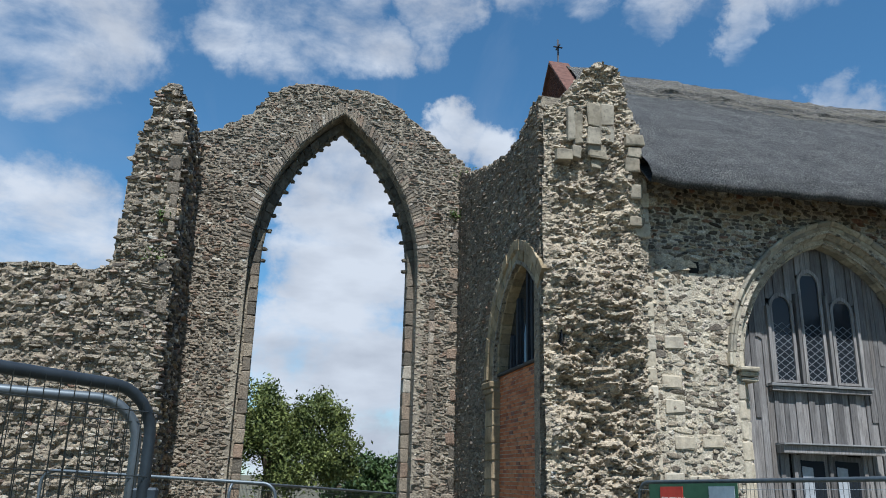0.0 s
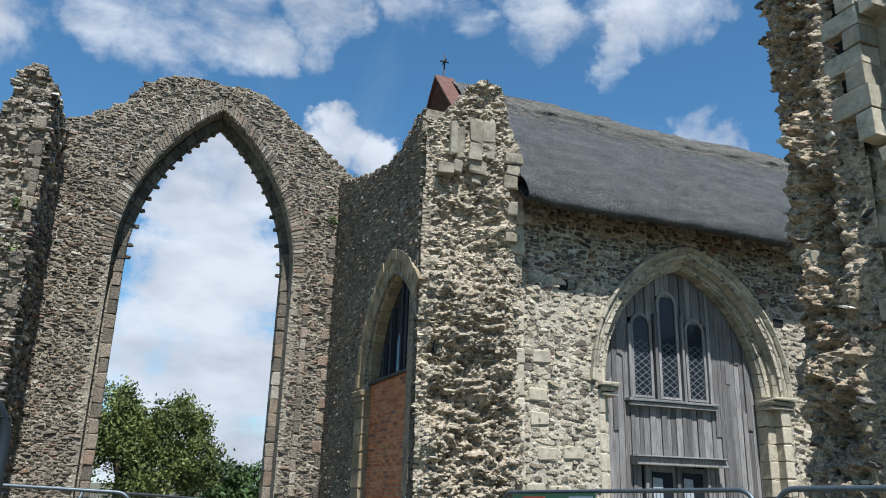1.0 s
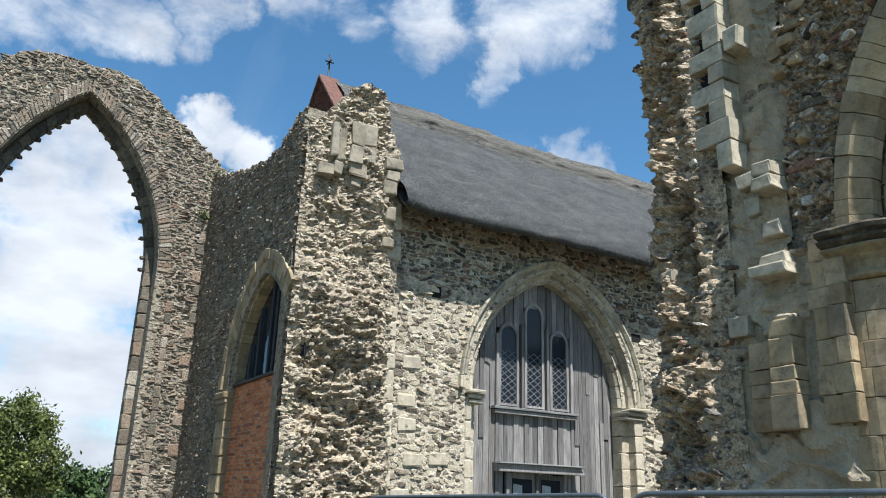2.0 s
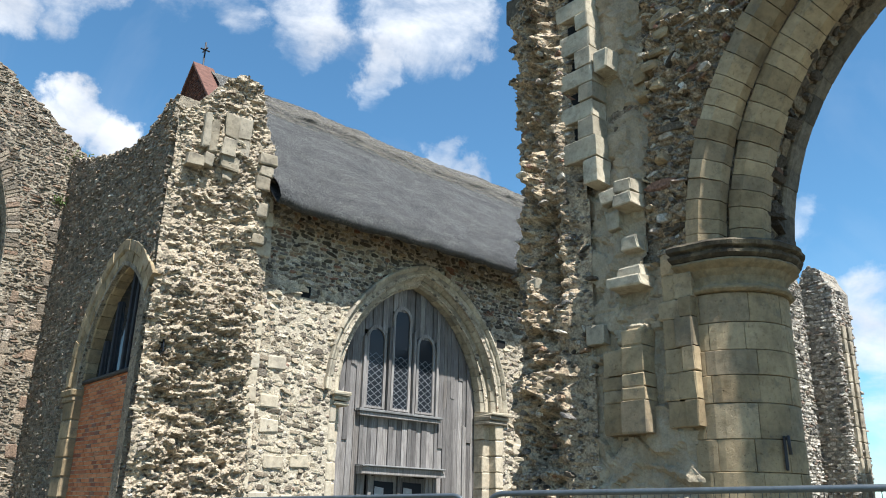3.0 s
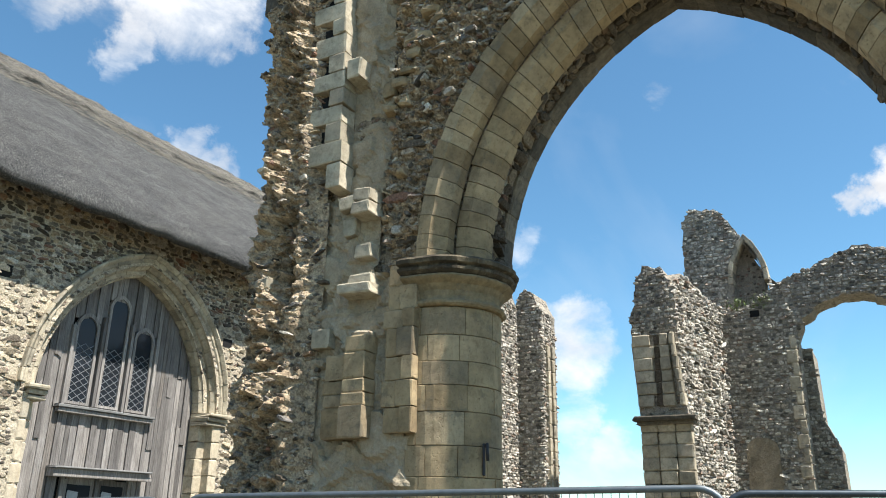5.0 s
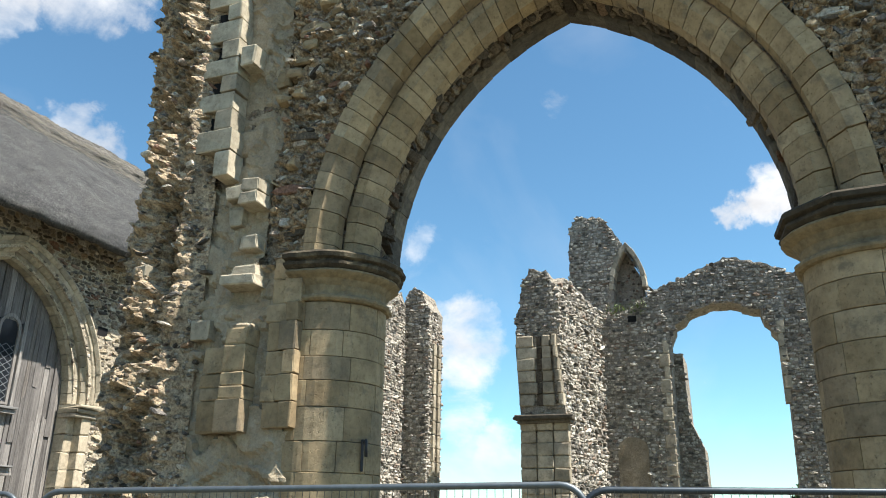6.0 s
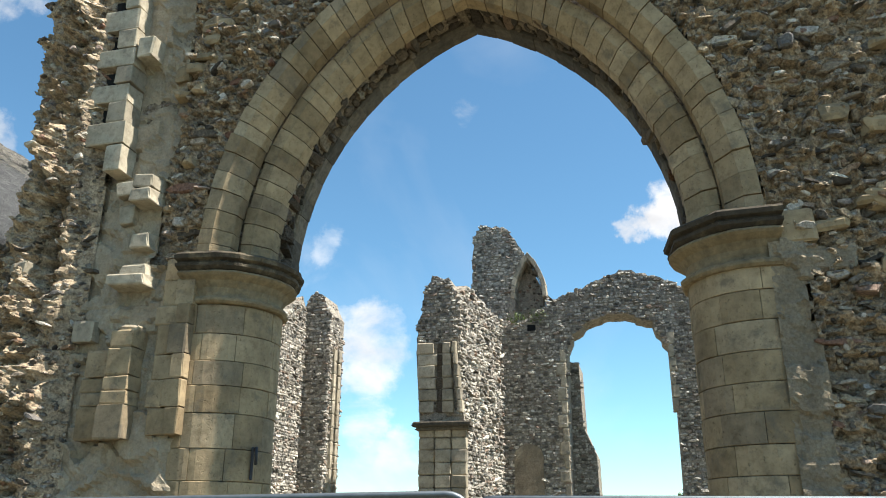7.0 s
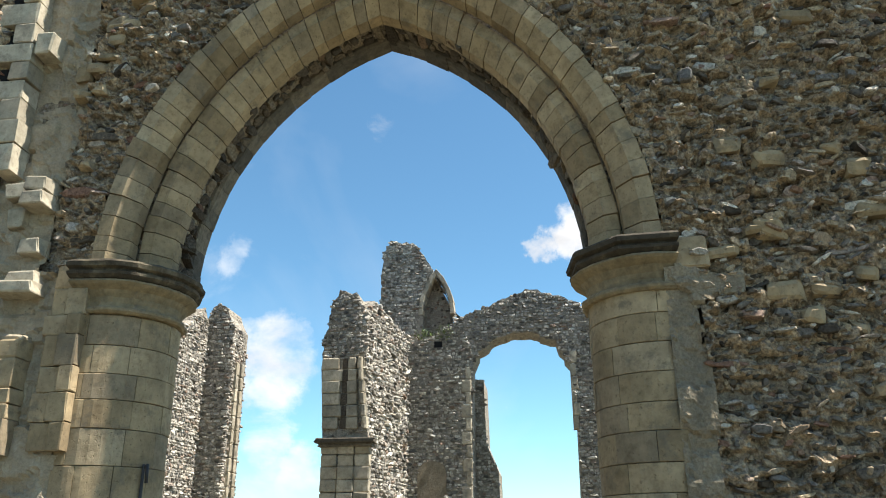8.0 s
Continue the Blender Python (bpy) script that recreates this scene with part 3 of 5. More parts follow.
def round_block(name, cx, cy, r0, r1, z0, z1, a0, a1, material, parent, steps=5, chip=0.01, label=""):
    """A curved stone of a round pier, seen from outside."""
    verts, rows = [], []
    for z, rr in ((z0, r1 - chip), (z0 + chip, r1), (z1 - chip, r1), (z1, r1 - chip)):
        for i in range(steps + 1):
            t = a0 + (a1 - a0) * i / steps
            e = chip if i in (0, steps) else 0
            verts.append((cx + (rr - e) * math.cos(t), cy + (rr - e) * math.sin(t), z))
    n = steps + 1
    for z in (z0, z1):
        for i in range(n):
            t = a0 + (a1 - a0) * i / steps
            verts.append((cx + r0 * math.cos(t), cy + r0 * math.sin(t), z))
    faces = []
    for k in range(3):
        faces += [(k * n + i, k * n + i + 1, (k + 1) * n + i + 1, (k + 1) * n + i) for i in range(steps)]
    faces += [(4 * n + i, 4 * n + i + 1, i + 1, i) for i in range(steps)]
    faces += [(3 * n + i, 3 * n + i + 1, 5 * n + i + 1, 5 * n + i) for i in range(steps)]
    for i in (0, steps):
        faces.append((i, n + i, 2 * n + i, 3 * n + i, 5 * n + i, 4 * n + i))
    return mesh_ob(name, verts, faces, material, parent, label)


def lathe(name, cx, cy, profile, a0, a1, material, parent, steps=26, label=""):
    verts, n = [], steps + 1
    for rr, z in profile:
        for i in range(n):
            t = a0 + (a1 - a0) * i / steps
            wob = 0.03 * noise.noise((t * 5, z * 3, cy)) + 0.012 * noise.noise((t * 17, z * 14, cy))
            verts.append((cx + (rr + wob) * math.cos(t), cy + (rr + wob) * math.sin(t), z))
    faces = [(k * n + i, k * n + i + 1, (k + 1) * n + i + 1, (k + 1) * n + i) for k in range(len(profile) - 1) for i in range(steps)]
    return mesh_ob(name, verts, faces, material, parent, label)


def tube(bm, pts, radius, sides=8):
    """A bent tube through points."""
    rings = []
    pts = [Vector(p) for p in pts]
    for i, p in enumerate(pts):
        d = (pts[min(i + 1, len(pts) - 1)] - pts[max(i - 1, 0)]).normalized()
        a = d.orthogonal().normalized() if i == 0 else (prev - d * prev.dot(d)).normalized()
        prev = a
        b = d.cross(a)
        rings.append([bm.verts.new(p + (a * math.cos(t) + b * math.sin(t)) * radius) for t in (2 * math.pi * k / sides for k in range(sides))])
    for q, s in zip(rings, rings[1:]):
        for k in range(sides):
            f = bm.faces.new((q[k], q[(k + 1) % sides], s[(k + 1) % sides], s[k]))
            f.smooth = True
    for q in (rings[0], rings[-1]):
        bm.faces.new(q)


def ragged(u, v, seed, ku=4.5, kv=8.0):
    """Torn masonry: rows of broken stones, each standing out or fallen away by its own depth."""
    uu = u * ku + 0.9 * noise.noise((u * 2.7, v * 2.7, seed))
    vv = v * kv + 1.1 * noise.noise((u * 2.1, v * 2.1, seed + 5.0))
    a = noise.cell((uu + 31.5 * math.floor(vv) * 0.37, vv, seed))
    b = noise.cell((uu * 2.1 + 9.0, vv * 1.9, seed + 3.0))
    return 0.68 * (a - 0.5) + 0.32 * (b - 0.5)


def jag(u, v, seed):
    """Sharp broken ridges at two sizes."""
    a = abs(noise.noise((u * 3.4 + seed, v * 5.0, seed)))
    b = abs(noise.noise((u * 8.5, v * 11.0 + seed, seed + 2.0)))
    return (0.3 - a) + 0.5 * (0.3 - b)


def wave(u, v, k, amp, seed=0.0):
    return amp * noise.noise((u * k + seed, v * k - seed * 0.7, seed * 1.3))


# ---- ground ----


def build_ground():
    n, half = 60, 900.0
    verts = []
    c = [math.copysign(abs(t) ** 3, t) * half for t in np.linspace(-1, 1, n + 1)]
    for y in c:
        for x in c:
            z = -0.22 + wave(x, y, 0.08, 0.12, 3.0) if abs(x) < 200 and abs(y) < 200 else -0.25
            verts.append((x + 6, y + 6, z))
    faces = [(j * (n + 1) + i, j * (n + 1) + i + 1, (j + 1) * (n + 1) + i + 1, (j + 1) * (n + 1) + i) for j in range(n) for i in range(n)]
    tagged(mesh_ob("ground", verts, faces, MAT["grass"]), "dry summer grass ground around the ruins", "ground", kind="structure")


build_ground()

# ---- wall with the tall traceried window ----
FOOT = -0.5


def build_wall_window():
    fr = facing_y(19.84)
    top = roughen([(5.3, 9.75), (4.6, 10.35), (4.0, 10.85), (3.5, 11.2), (2.9, 11.65), (2.45, 11.95), (1.9, 11.98), (1.37, 11.95), (0.85, 12.05), (0.41, 12.02), (-0.1, 11.85), (-0.5, 11.6), (-0.9, 11.05), (-1.31, 10.7), (-1.9, 10.35), (-2.5, 10.1), (-2.85, 10.0)], 0.13, 0.035, 5)
    outer = [(-2.85, FOOT), (5.3, FOOT)] + top
    outer1 = [(-2.85, FOOT), (1.45 - 2.2, FOOT)] + arch(1.45, 2.2, 6.9, 4.32) + [(1.45 + 2.2, FOOT), (5.3, FOOT)] + top
    wall = prism("wall_window", fr, outer1, [], 0.62, MAT["mortar"])
    tagged(wall, "ruined flint wall with a tall empty pointed window arch", "wall", kind="structure")
    outer2 = [(-2.85, FOOT), (1.5 - 2.02, FOOT)] + arch(1.5, 2.02, 6.95, 4.12) + [(1.5 + 2.02, FOOT), (5.3, FOOT)] + top
    prism("back_leaf", facing_y(20.46), outer2, [], 0.5, MAT["mortar"], wall)
    rubble(fr, outer, [arch_hole(1.45, 2.34, 6.9, 4.48, FOOT - 1)], (0.15, 0.06), 0.02, "coursed", wall, 11, singles=220, near=[(2, 1), (5, 1), (5, 7), (2, 7)], sides=7)
    # thin stones set on edge round the arch
    voussoirs(fr, 1.45, 2.2, 0.30, 6.9, 4.32, 0.03, -0.25, 50, MAT["coursed_one"], wall, 3, gap=0.025)
    # recessed inner order with the stumps of tracery
    inn = facing_y(20.38)
    voussoirs(inn, 1.5, 1.95, 0.2, 6.95, 4.05, 0.05, -0.3, 17, MAT["dark_block"], wall, 4)
    for s in (-1, 1):
        for i in range(21):
            z0 = FOOT + i * 0.355
            if z0 > 6.8:
                break
            a, b = (1.5 + s * 1.95), (1.5 + s * 2.17)
            box_block("jamb_stone", inn, min(a, b), max(a, b), z0 + 0.008, z0 + 0.347, 0.05 + RNG.uniform(-0.015, 0.01), -0.3, MAT["coursed_one"], wall, i + 40 * s, chip=0.012, jit=0.02)
    R = (1.95 ** 2 + 4.05 ** 2) / 3.9
    tip = math.acos((R - 1.95) / R)
    for s in (-1, 1):
        for f in (0.02, 0.09, 0.2, 0.30, 0.38, 0.46, 0.54, 0.61, 0.68, 0.75, 0.81, 0.87, 0.93):
            t = f * tip
            x = 1.5 - 1.95 + R - (R - 0.06) * math.cos(t)
            x = x if s < 0 else 3.0 - x
            z = 6.95 + (R - 0.06) * math.sin(t)
            pts = lump(RNG, 0.13 + RNG.uniform(0, 0.07), 0.10, 0.07)
            mesh_ob("tracery_stump", [inn(x + a, z + b, -0.12 + d) for a, b, d in pts], lump_faces(8, 0), MAT["dark_block"], wall)
    # chases up the face beside the opening
    for u, z0, z1 in ((3.98, 0.8, 6.2),):
        for i in range(int((z1 - z0) / 0.3)):
            box_block("quoin", fr, u, u + 0.16, z0 + i * 0.3 + 0.008, z0 + i * 0.3 + 0.29, 0.05, -0.05, MAT["coursed_one"], wall, i + 7)
    for i in range(24):
        z0 = 0.3 + i * 0.36
        if i % 3 == 1:
            continue
        w = 0.15 if i % 2 else 0.24
        box_block("quoin", fr, 4.74 - w, 4.74, z0, z0 + 0.28, 0.045, -0.05, MAT["coursed_one"], wall, i + 90, jit=0.03)
    return wall


build_wall_window()


def build_buttress():
    """The tall broken end of a cross wall beside the window, with the low wall that runs on from it."""
    near, far = 16.9, 19.84
    fr = facing_y(near)
    edge = [(-2.12, 0.2), (-2.13, 2.0), (-2.18, 5.6), (-2.22, 8.6), (-2.27, 9.55)]
    top = [(-2.36, 9.75), (-2.5, 10.02), (-2.7, 10.05), (-2.92, 9.84), (-3.02, 9.3), (-3.12, 8.9), (-3.2, 8.5), (-3.26, 7.6), (-3.3, 6.7), (-3.36, 6.2), (-3.42, 5.7)]
    outline = [(-3.42, FOOT), (-2.12, FOOT)] + roughen(edge + top, 0.12, 0.03, 9)
    wall = prism("wall_pier", facing_y(near + 0.1), outline, [], far - near - 0.1, MAT["mortar"])
    tagged(wall, "tall broken flint pier standing above a low wall", "wall", kind="structure")
    off = lambda u, v: 0.04 + wave(u, v, 1.1, 0.1, 2.0) + 0.07 * ragged(u, v, 12.0)
    torn_face("core", fr, outline, [], off, MAT["core"], wall, 0.06)
    rubble(fr, outline, [], (0.14, 0.074), 0.026, "flint", wall, 21, off=off, singles=300, sides=7)
    # pale quoins down the corner
    for i in range(26):
        if RNG.random() < 0.55:
            continue
        w, x = (0.15 if i % 2 else 0.26), -2.16 - 0.012 * i * 0.3
        box_block("quoin", fr, x - w, x, 1.6 + i * 0.29, 1.87 + i * 0.29, 0.085, -0.05, MAT["coursed_one"], wall, i + 300, jit=0.025)
    # shaded return face towards the window
    side = lambda u, v, d: (-2.17 - 0.012 * (v - 5) + d, u, v)
    rubble(side, [(near, FOOT), (far, FOOT), (far, 9.9), (near, 9.7)], [], (0.2, 0.095), 0.045, "dark", wall, 22, sides=7, singles=60)
    # low wall
    fl = facing_y(near + 0.12)
    low = [(-13, FOOT), (-3.2, FOOT), (-3.2, 5.75)] + roughen([(-3.3, 5.74), (-3.8, 5.72), (-4.4, 5.71), (-5.1, 5.74), (-6.0, 5.72), (-8, 5.8), (-13, 5.7)], 0.14, 0.035, 12)
    lw = prism("wall_low", facing_y(near + 0.24), low, [], 1.0, MAT["mortar"])
    tagged(lw, "low ruined flint wall with an uneven top", "wall", kind="structure")
    offl = lambda u, v: wave(u, v, 0.9, 0.09, 5.0) + 0.09 * ragged(u, v, 15.0)
    torn_face("core", fl, [(-13, FOOT), (-3.3, FOOT), (-3.3, 5.62), (-13, 5.55)], [], offl, MAT["core"], lw, 0.07)
    rubble(fl, low, [], (0.12, 0.07), 0.024, "flint", lw, 23, off=offl, singles=200, near=[(-6, 2), (-3.3, 2), (-3.3, 5.7), (-6, 5.7)], skip=0.3, sides=7)


build_buttress()


def build_wall_side():
    """The wall with the bricked-up pointed window, between the tall window and the chapel."""
    fr = facing_x(4.775)
    top = roughen([(19.84, 9.85), (19.0, 9.5), (18.4, 9.35), (17.5, 9.1), (16.6, 8.85), (16.0, 8.72), (15.4, 8.62), (14.8, 8.62), (14.2, 8.8), (13.8, 8.95), (13.36, 9.0)], 0.13, 0.03, 31)
    top.reverse()
    curve = [q for q in arch(14.8, 1.65, 3.75, 2.15, 24) if q[0] > 13.36]
    body = [(13.36, curve[0][1] - 0.12)] + curve + [(14.8 + 1.65, FOOT), (19.84, FOOT)] + list(reversed(top))
    wall = prism("wall_side", fr, body, [], 0.9, MAT["mortar"])
    tagged(wall, "shaded flint wall with a partly bricked-up pointed window", "wall", kind="structure")
    ring = arch_hole(14.8, 2.25, 3.75, 2.62, FOOT - 1)
    face = [(13.2, FOOT), (19.84, FOOT)] + list(reversed(top))
    rubble(fr, face, [ring], (0.11, 0.065), 0.02, "coursed", wall, 33, singles=150, near=[(13, 1), (18, 1), (18, 8), (13, 8)])
    voussoirs(fr, 14.8, 1.98, 0.24, 3.75, 2.42, 0.05, -0.3, 12, MAT["old_one"], wall, 34, skip=[(-1, i) for i in range(6)])
    voussoirs(fr, 14.8, 1.62, 0.36, 3.75, 2.14, 0.015, -0.5, 12, MAT["old_one"], wall, 35, chamfer=0.12, skip=[(-1, i) for i in range(6)])
    for s in (1,):
        for i in range(11):
            z0 = FOOT + i * 0.36
            a, b = 14.8 + s * 1.62, 14.8 + s * 2.2
            box_block("jamb_stone", fr, min(a, b), max(a, b), z0 + 0.006, z0 + 0.354, 0.03, -0.5, MAT["old_one"], wall, i + 11 * s + 50)
        a, b = 14.8 + s * 1.6, 14.8 + s * 2.28
        box_block("abacus", fr, min(a, b), max(a, b), 3.56, 3.70, 0.1, -0.45, MAT["old_one"], wall, 5 + s)
        box_block("abacus", fr, min(a, b), max(a, b), 3.46, 3.555, 0.06, -0.45, MAT["old_one"], wall, 9 + s)
    # brick infill, sill and dark glazing
    inset = facing_x(4.775 + 0.14)
    verts, faces = [], []
    rr = np.random.default_rng(3)
    z, row = FOOT, 0
    while z < 3.78:
        y = 13.45 - 0.11 * (row % 2)
        while y < 16.45:
            y1 = min(y + 0.215, 16.45)
            d = rr.uniform(-0.006, 0.006)
            if y1 - max(y, 13.45) > 0.03:
                b = len(verts)
                y0 = max(y, 13.45)
                verts += [inset(a, c, e) for e in (d, -0.06) for a, c in ((y0, z), (y1, z), (y1, z + 0.061), (y0, z + 0.061))]
                faces += [(b, b + 1, b + 2, b + 3)] + [(b + i, b + 4 + i, b + 4 + (i + 1) % 4, b + (i + 1) % 4) for i in range(4)]
            y += 0.23
        z += 0.076
        row += 1
    ob = mesh_ob("brick_infill", verts, faces, MAT["brick"], wall, "courses of red brick filling the window foot")
    ob["kind"] = "stuff"
    prism("bed_mortar", facing_x(4.775 + 0.148), [(13.45, FOOT), (16.45, FOOT), (16.45, 3.79), (13.45, 3.79)], [], 0.2, MAT["mortar_pale"], wall)
    box_block("sill", inset, 13.45, 16.45, 3.79, 3.86, 0.07, -0.2, MAT["iron"], wall, 1)
    prism("pane", facing_x(4.775 + 0.32), [(13.45, 3.86)] + [(16.45, 3.86)] + list(reversed(arch(14.8, 1.65, 3.87, 2.05)))[1:-1], [], 0.02, MAT["glass"], wall)
    for y in (14.0, 14.62, 14.9, 15.55, 16.0):
        t = 3.86 + (2.1 * (1 - (abs(y - 14.9) / 1.5) ** 1.6)) - 0.05
        box_block("mullion", facing_x(4.775 + 0.3), y - 0.035, y + 0.035, 3.86, t, 0.06, -0.02, MAT["iron"], wall, 2)
    return wall


build_wall_side()

# ---- thatched chapel ----


def build_stub():
    """The torn end of a vanished wall, at the chapel's corner."""
    fr = facing_y(13.25)
    outline = [(4.78, FOOT), (6.93, FOOT)] + roughen([(6.93, 0.2), (6.93, 7.2), (6.88, 8.4), (6.62, 8.95), (6.52, 9.4), (6.4, 9.7), (6.1, 9.8), (5.75, 9.62), (5.5, 9.36), (5.3, 9.05), (5.1, 8.75), (4.8, 8.6)], 0.13, 0.035, 41)
    wall = prism("wall_stub", facing_y(13.5), outline, [], 0.3, MAT["core"])
    tagged(wall, "torn end of a rubble wall at the chapel corner", "wall", kind="structure")

    def off(u, v):
        d = 0.15 + wave(u, v, 0.8, 0.22, 1.0) + wave(u, v, 2.1, 0.12, 9.0) + 0.07 * ragged(u, v, 4.0, 4.6, 9.5) + 0.17 * jag(u, v, 3.0) + wave(u, v, 15.0, 0.03, 6.0)
        side = min(1.0, max(0.0, (6.95 - u) / 0.5)) * min(1.0, max(0.15, (u - 4.7) / 0.35))
        low = 0.75 + 0.75 * min(1.0, max(0.0, (5.6 - v) / 1.6))
        return d * side * low

    torn_face("core", fr, outline, [], off, MAT["core_pale"], wall, 0.034)
    rubble(fr, outline, [], (0.105, 0.05), 0.02, "pale", wall, 43, off=off, singles=260, near=[(4.8, 1), (6.95, 1), (6.95, 9), (4.8, 9)], tilt=0.3, skip=0.58, sides=7)
    # corbel of dressed blocks near the top
    for u0, u1, z0, z1, d in (
        (5.22, 5.38, 7.95, 8.66, 0.42), (5.385, 5.55, 7.9, 8.6, 0.36), (5.0, 5.3, 7.5, 7.76, 0.5), (5.31, 5.52, 7.6, 7.88, 0.42), (5.66, 5.92, 8.3, 8.8, 0.42), (5.93, 6.2, 8.36, 8.84, 0.38), (5.64, 5.9, 7.92, 8.29, 0.48), (5.91, 6.18, 7.98, 8.35, 0.42), (5.66, 6.04, 7.66, 7.91, 0.4), (5.74, 5.94, 7.46, 7.65, 0.28),
        (6.34, 6.56, 7.2, 7.45, 0.34), (6.4, 6.7, 7.46, 7.7, 0.42), (6.45, 6.76, 7.71, 7.96, 0.46), (6.42, 6.8, 7.97, 8.18, 0.5), (6.5, 6.78, 6.9, 7.18, 0.34), (6.5, 6.8, 6.36, 6.56, 0.28)):
        box_block("corbel_stone", fr, u0, u1, z0, z1, d * 0.6, -0.2, MAT["coursed_pale"], wall, int(u0 * 100 + z0 * 10), jit=0.03, chip=0.014)
    for i in range(22):
        z0 = 0.6 + i * 0.31
        if 5.2 < z0 < 5.9 or RNG.random() < 0.12:
            continue
        w = 0.2 if i % 2 else 0.34
        box_block("quoin", fr, 6.95 - w, 6.96, z0, z0 + 0.295, 0.05 + RNG.uniform(-0.02, 0.03), -0.19, MAT["ashlar_one"], wall, i + 500)


build_stub()

CH = dict(cx=11.15, spring=3.8)


def build_wall_chapel():
    fr = facing_y(13.43)
    def leaf(half, rise):
        return [(6.9, FOOT), (CH["cx"] - half, FOOT)] + arch(CH["cx"], half, 3.8, rise) + [(CH["cx"] + half, FOOT), (27, FOOT), (27, 8.0), (6.9, 8.0)]

    wall = prism("wall_chapel", fr, leaf(2.33, 2.95), [], 0.21, MAT["mortar_pale"])
    prism("inner_leaf", facing_y(13.642), leaf(2.12, 2.77), [], 0.55, MAT["mortar_pale"], wall)
    tagged(wall, "sunlit stone and flint chapel wall with a timber-filled arch", "wall", kind="structure")
    ring = arch_hole(CH["cx"], 2.62, 3.8, 3.2, FOOT - 1)
    hole = [(7.86, 5.62), (8.08, 5.62), (8.08, 5.86), (7.86, 5.86)]
    hole2 = [(13.45, 5.42), (13.75, 5.42), (13.75, 5.62), (13.45, 5.62)]
    low = [(6.9, FOOT), (16.5, FOOT), (16.5, 6.0), (6.9, 6.0)]
    high = [(6.9, 5.9), (16.5, 5.9), (16.5, 7.9), (6.9, 7.9)]
    rubble(fr, low, [ring, hole, hole2], (0.18, 0.095), 0.009, "pale", wall, 51, singles=280, near=[(6.9, 1), (14, 1), (14, 6), (6.9, 6)], sides=8, gap=1.0, skip=0.2)
    # dark flints under the eave, their colour deepening its shadow
    rubble(fr, high, [ring], (0.15, 0.08), 0.02, "dark", wall, 52, singles=120, sides=8)
    # thin black sheets paint the shade of the uncut putlog holes
    for h in (hole, hole2):
        prism("putlog_hole", facing_y(13.425), h, [], 0.005, MAT["black"], wall)
    # squared repair stones
    for u, z in ((7.1, 1.6), (7.6, 1.55), (8.05, 1.5), (7.2, 2.9), (7.15, 3.35), (7.9, 2.3), (7.25, 4.1), (7.35, 2.25), (13.95, 2.1), (14.0, 2.9)):
        box_block("repair_stone", fr, u, u + 0.4, z, z + 0.25, 0.035, -0.1, MAT["ashlar_one"], wall, int(u * 91))
    # arch orders: hood, outer order, inner order
    voussoirs(fr, CH["cx"], 2.50, 0.10, 3.85, 3.04, 0.11, -0.1, 13, MAT["mid_one"], wall, 53, chamfer=0.06)
    voussoirs(fr, CH["cx"], 2.38, 0.12, 3.85, 2.94, 0.03, -0.3, 13, MAT["mid_one"], wall, 54, chamfer=0.05)
    voussoirs(fr, CH["cx"], 2.24, 0.14, 3.85, 2.83, -0.06, -0.4, 13, MAT["mid_one"], wall, 56, chamfer=0.08)
    voussoirs(fr, CH["cx"], 2.05, 0.19, 3.85, 2.68, -0.2, -0.5, 13, MAT["mid_one"], wall, 55, chamfer=0.09)
    for s in (-1, 1):
        for i in range(11):
            z0 = FOOT + i * 0.37
            for k, (h0, h1, d) in enumerate(((2.27, 2.52, 0.022), (2.05, 2.29, -0.2))):
                h1 = min(h1, 2.42) if s < 0 else h1
                a, b = CH["cx"] + s * h0, CH["cx"] + s * h1
                box_block("jamb_stone", fr, min(a, b), max(a, b), z0 + 0.006, z0 + 0.363, d, -0.5, MAT["ashlar_one"], wall, i * 7 + s + k * 99)
        for z0, z1, h1, d in ((3.56, 3.64, 2.60, 0.07), (3.645, 3.74, 2.63, 0.11), (3.745, 3.83, 2.68, 0.16)):
            a, b = CH["cx"] + s * 2.0, CH["cx"] + s * (h1 if s > 0 else h1 - 0.24)
            box_block("capital", fr, min(a, b), max(a, b), z0, z1, d, -0.45, MAT["mid_one"], wall, int(z0 * 100) + s)


build_wall_chapel()


def lancet(cx, half, z0, z1):
    return [(cx - half, z0), (cx + half, z0)] + list(reversed(arch(cx, half, z1 - half * 1.15, half * 1.15, 6)))


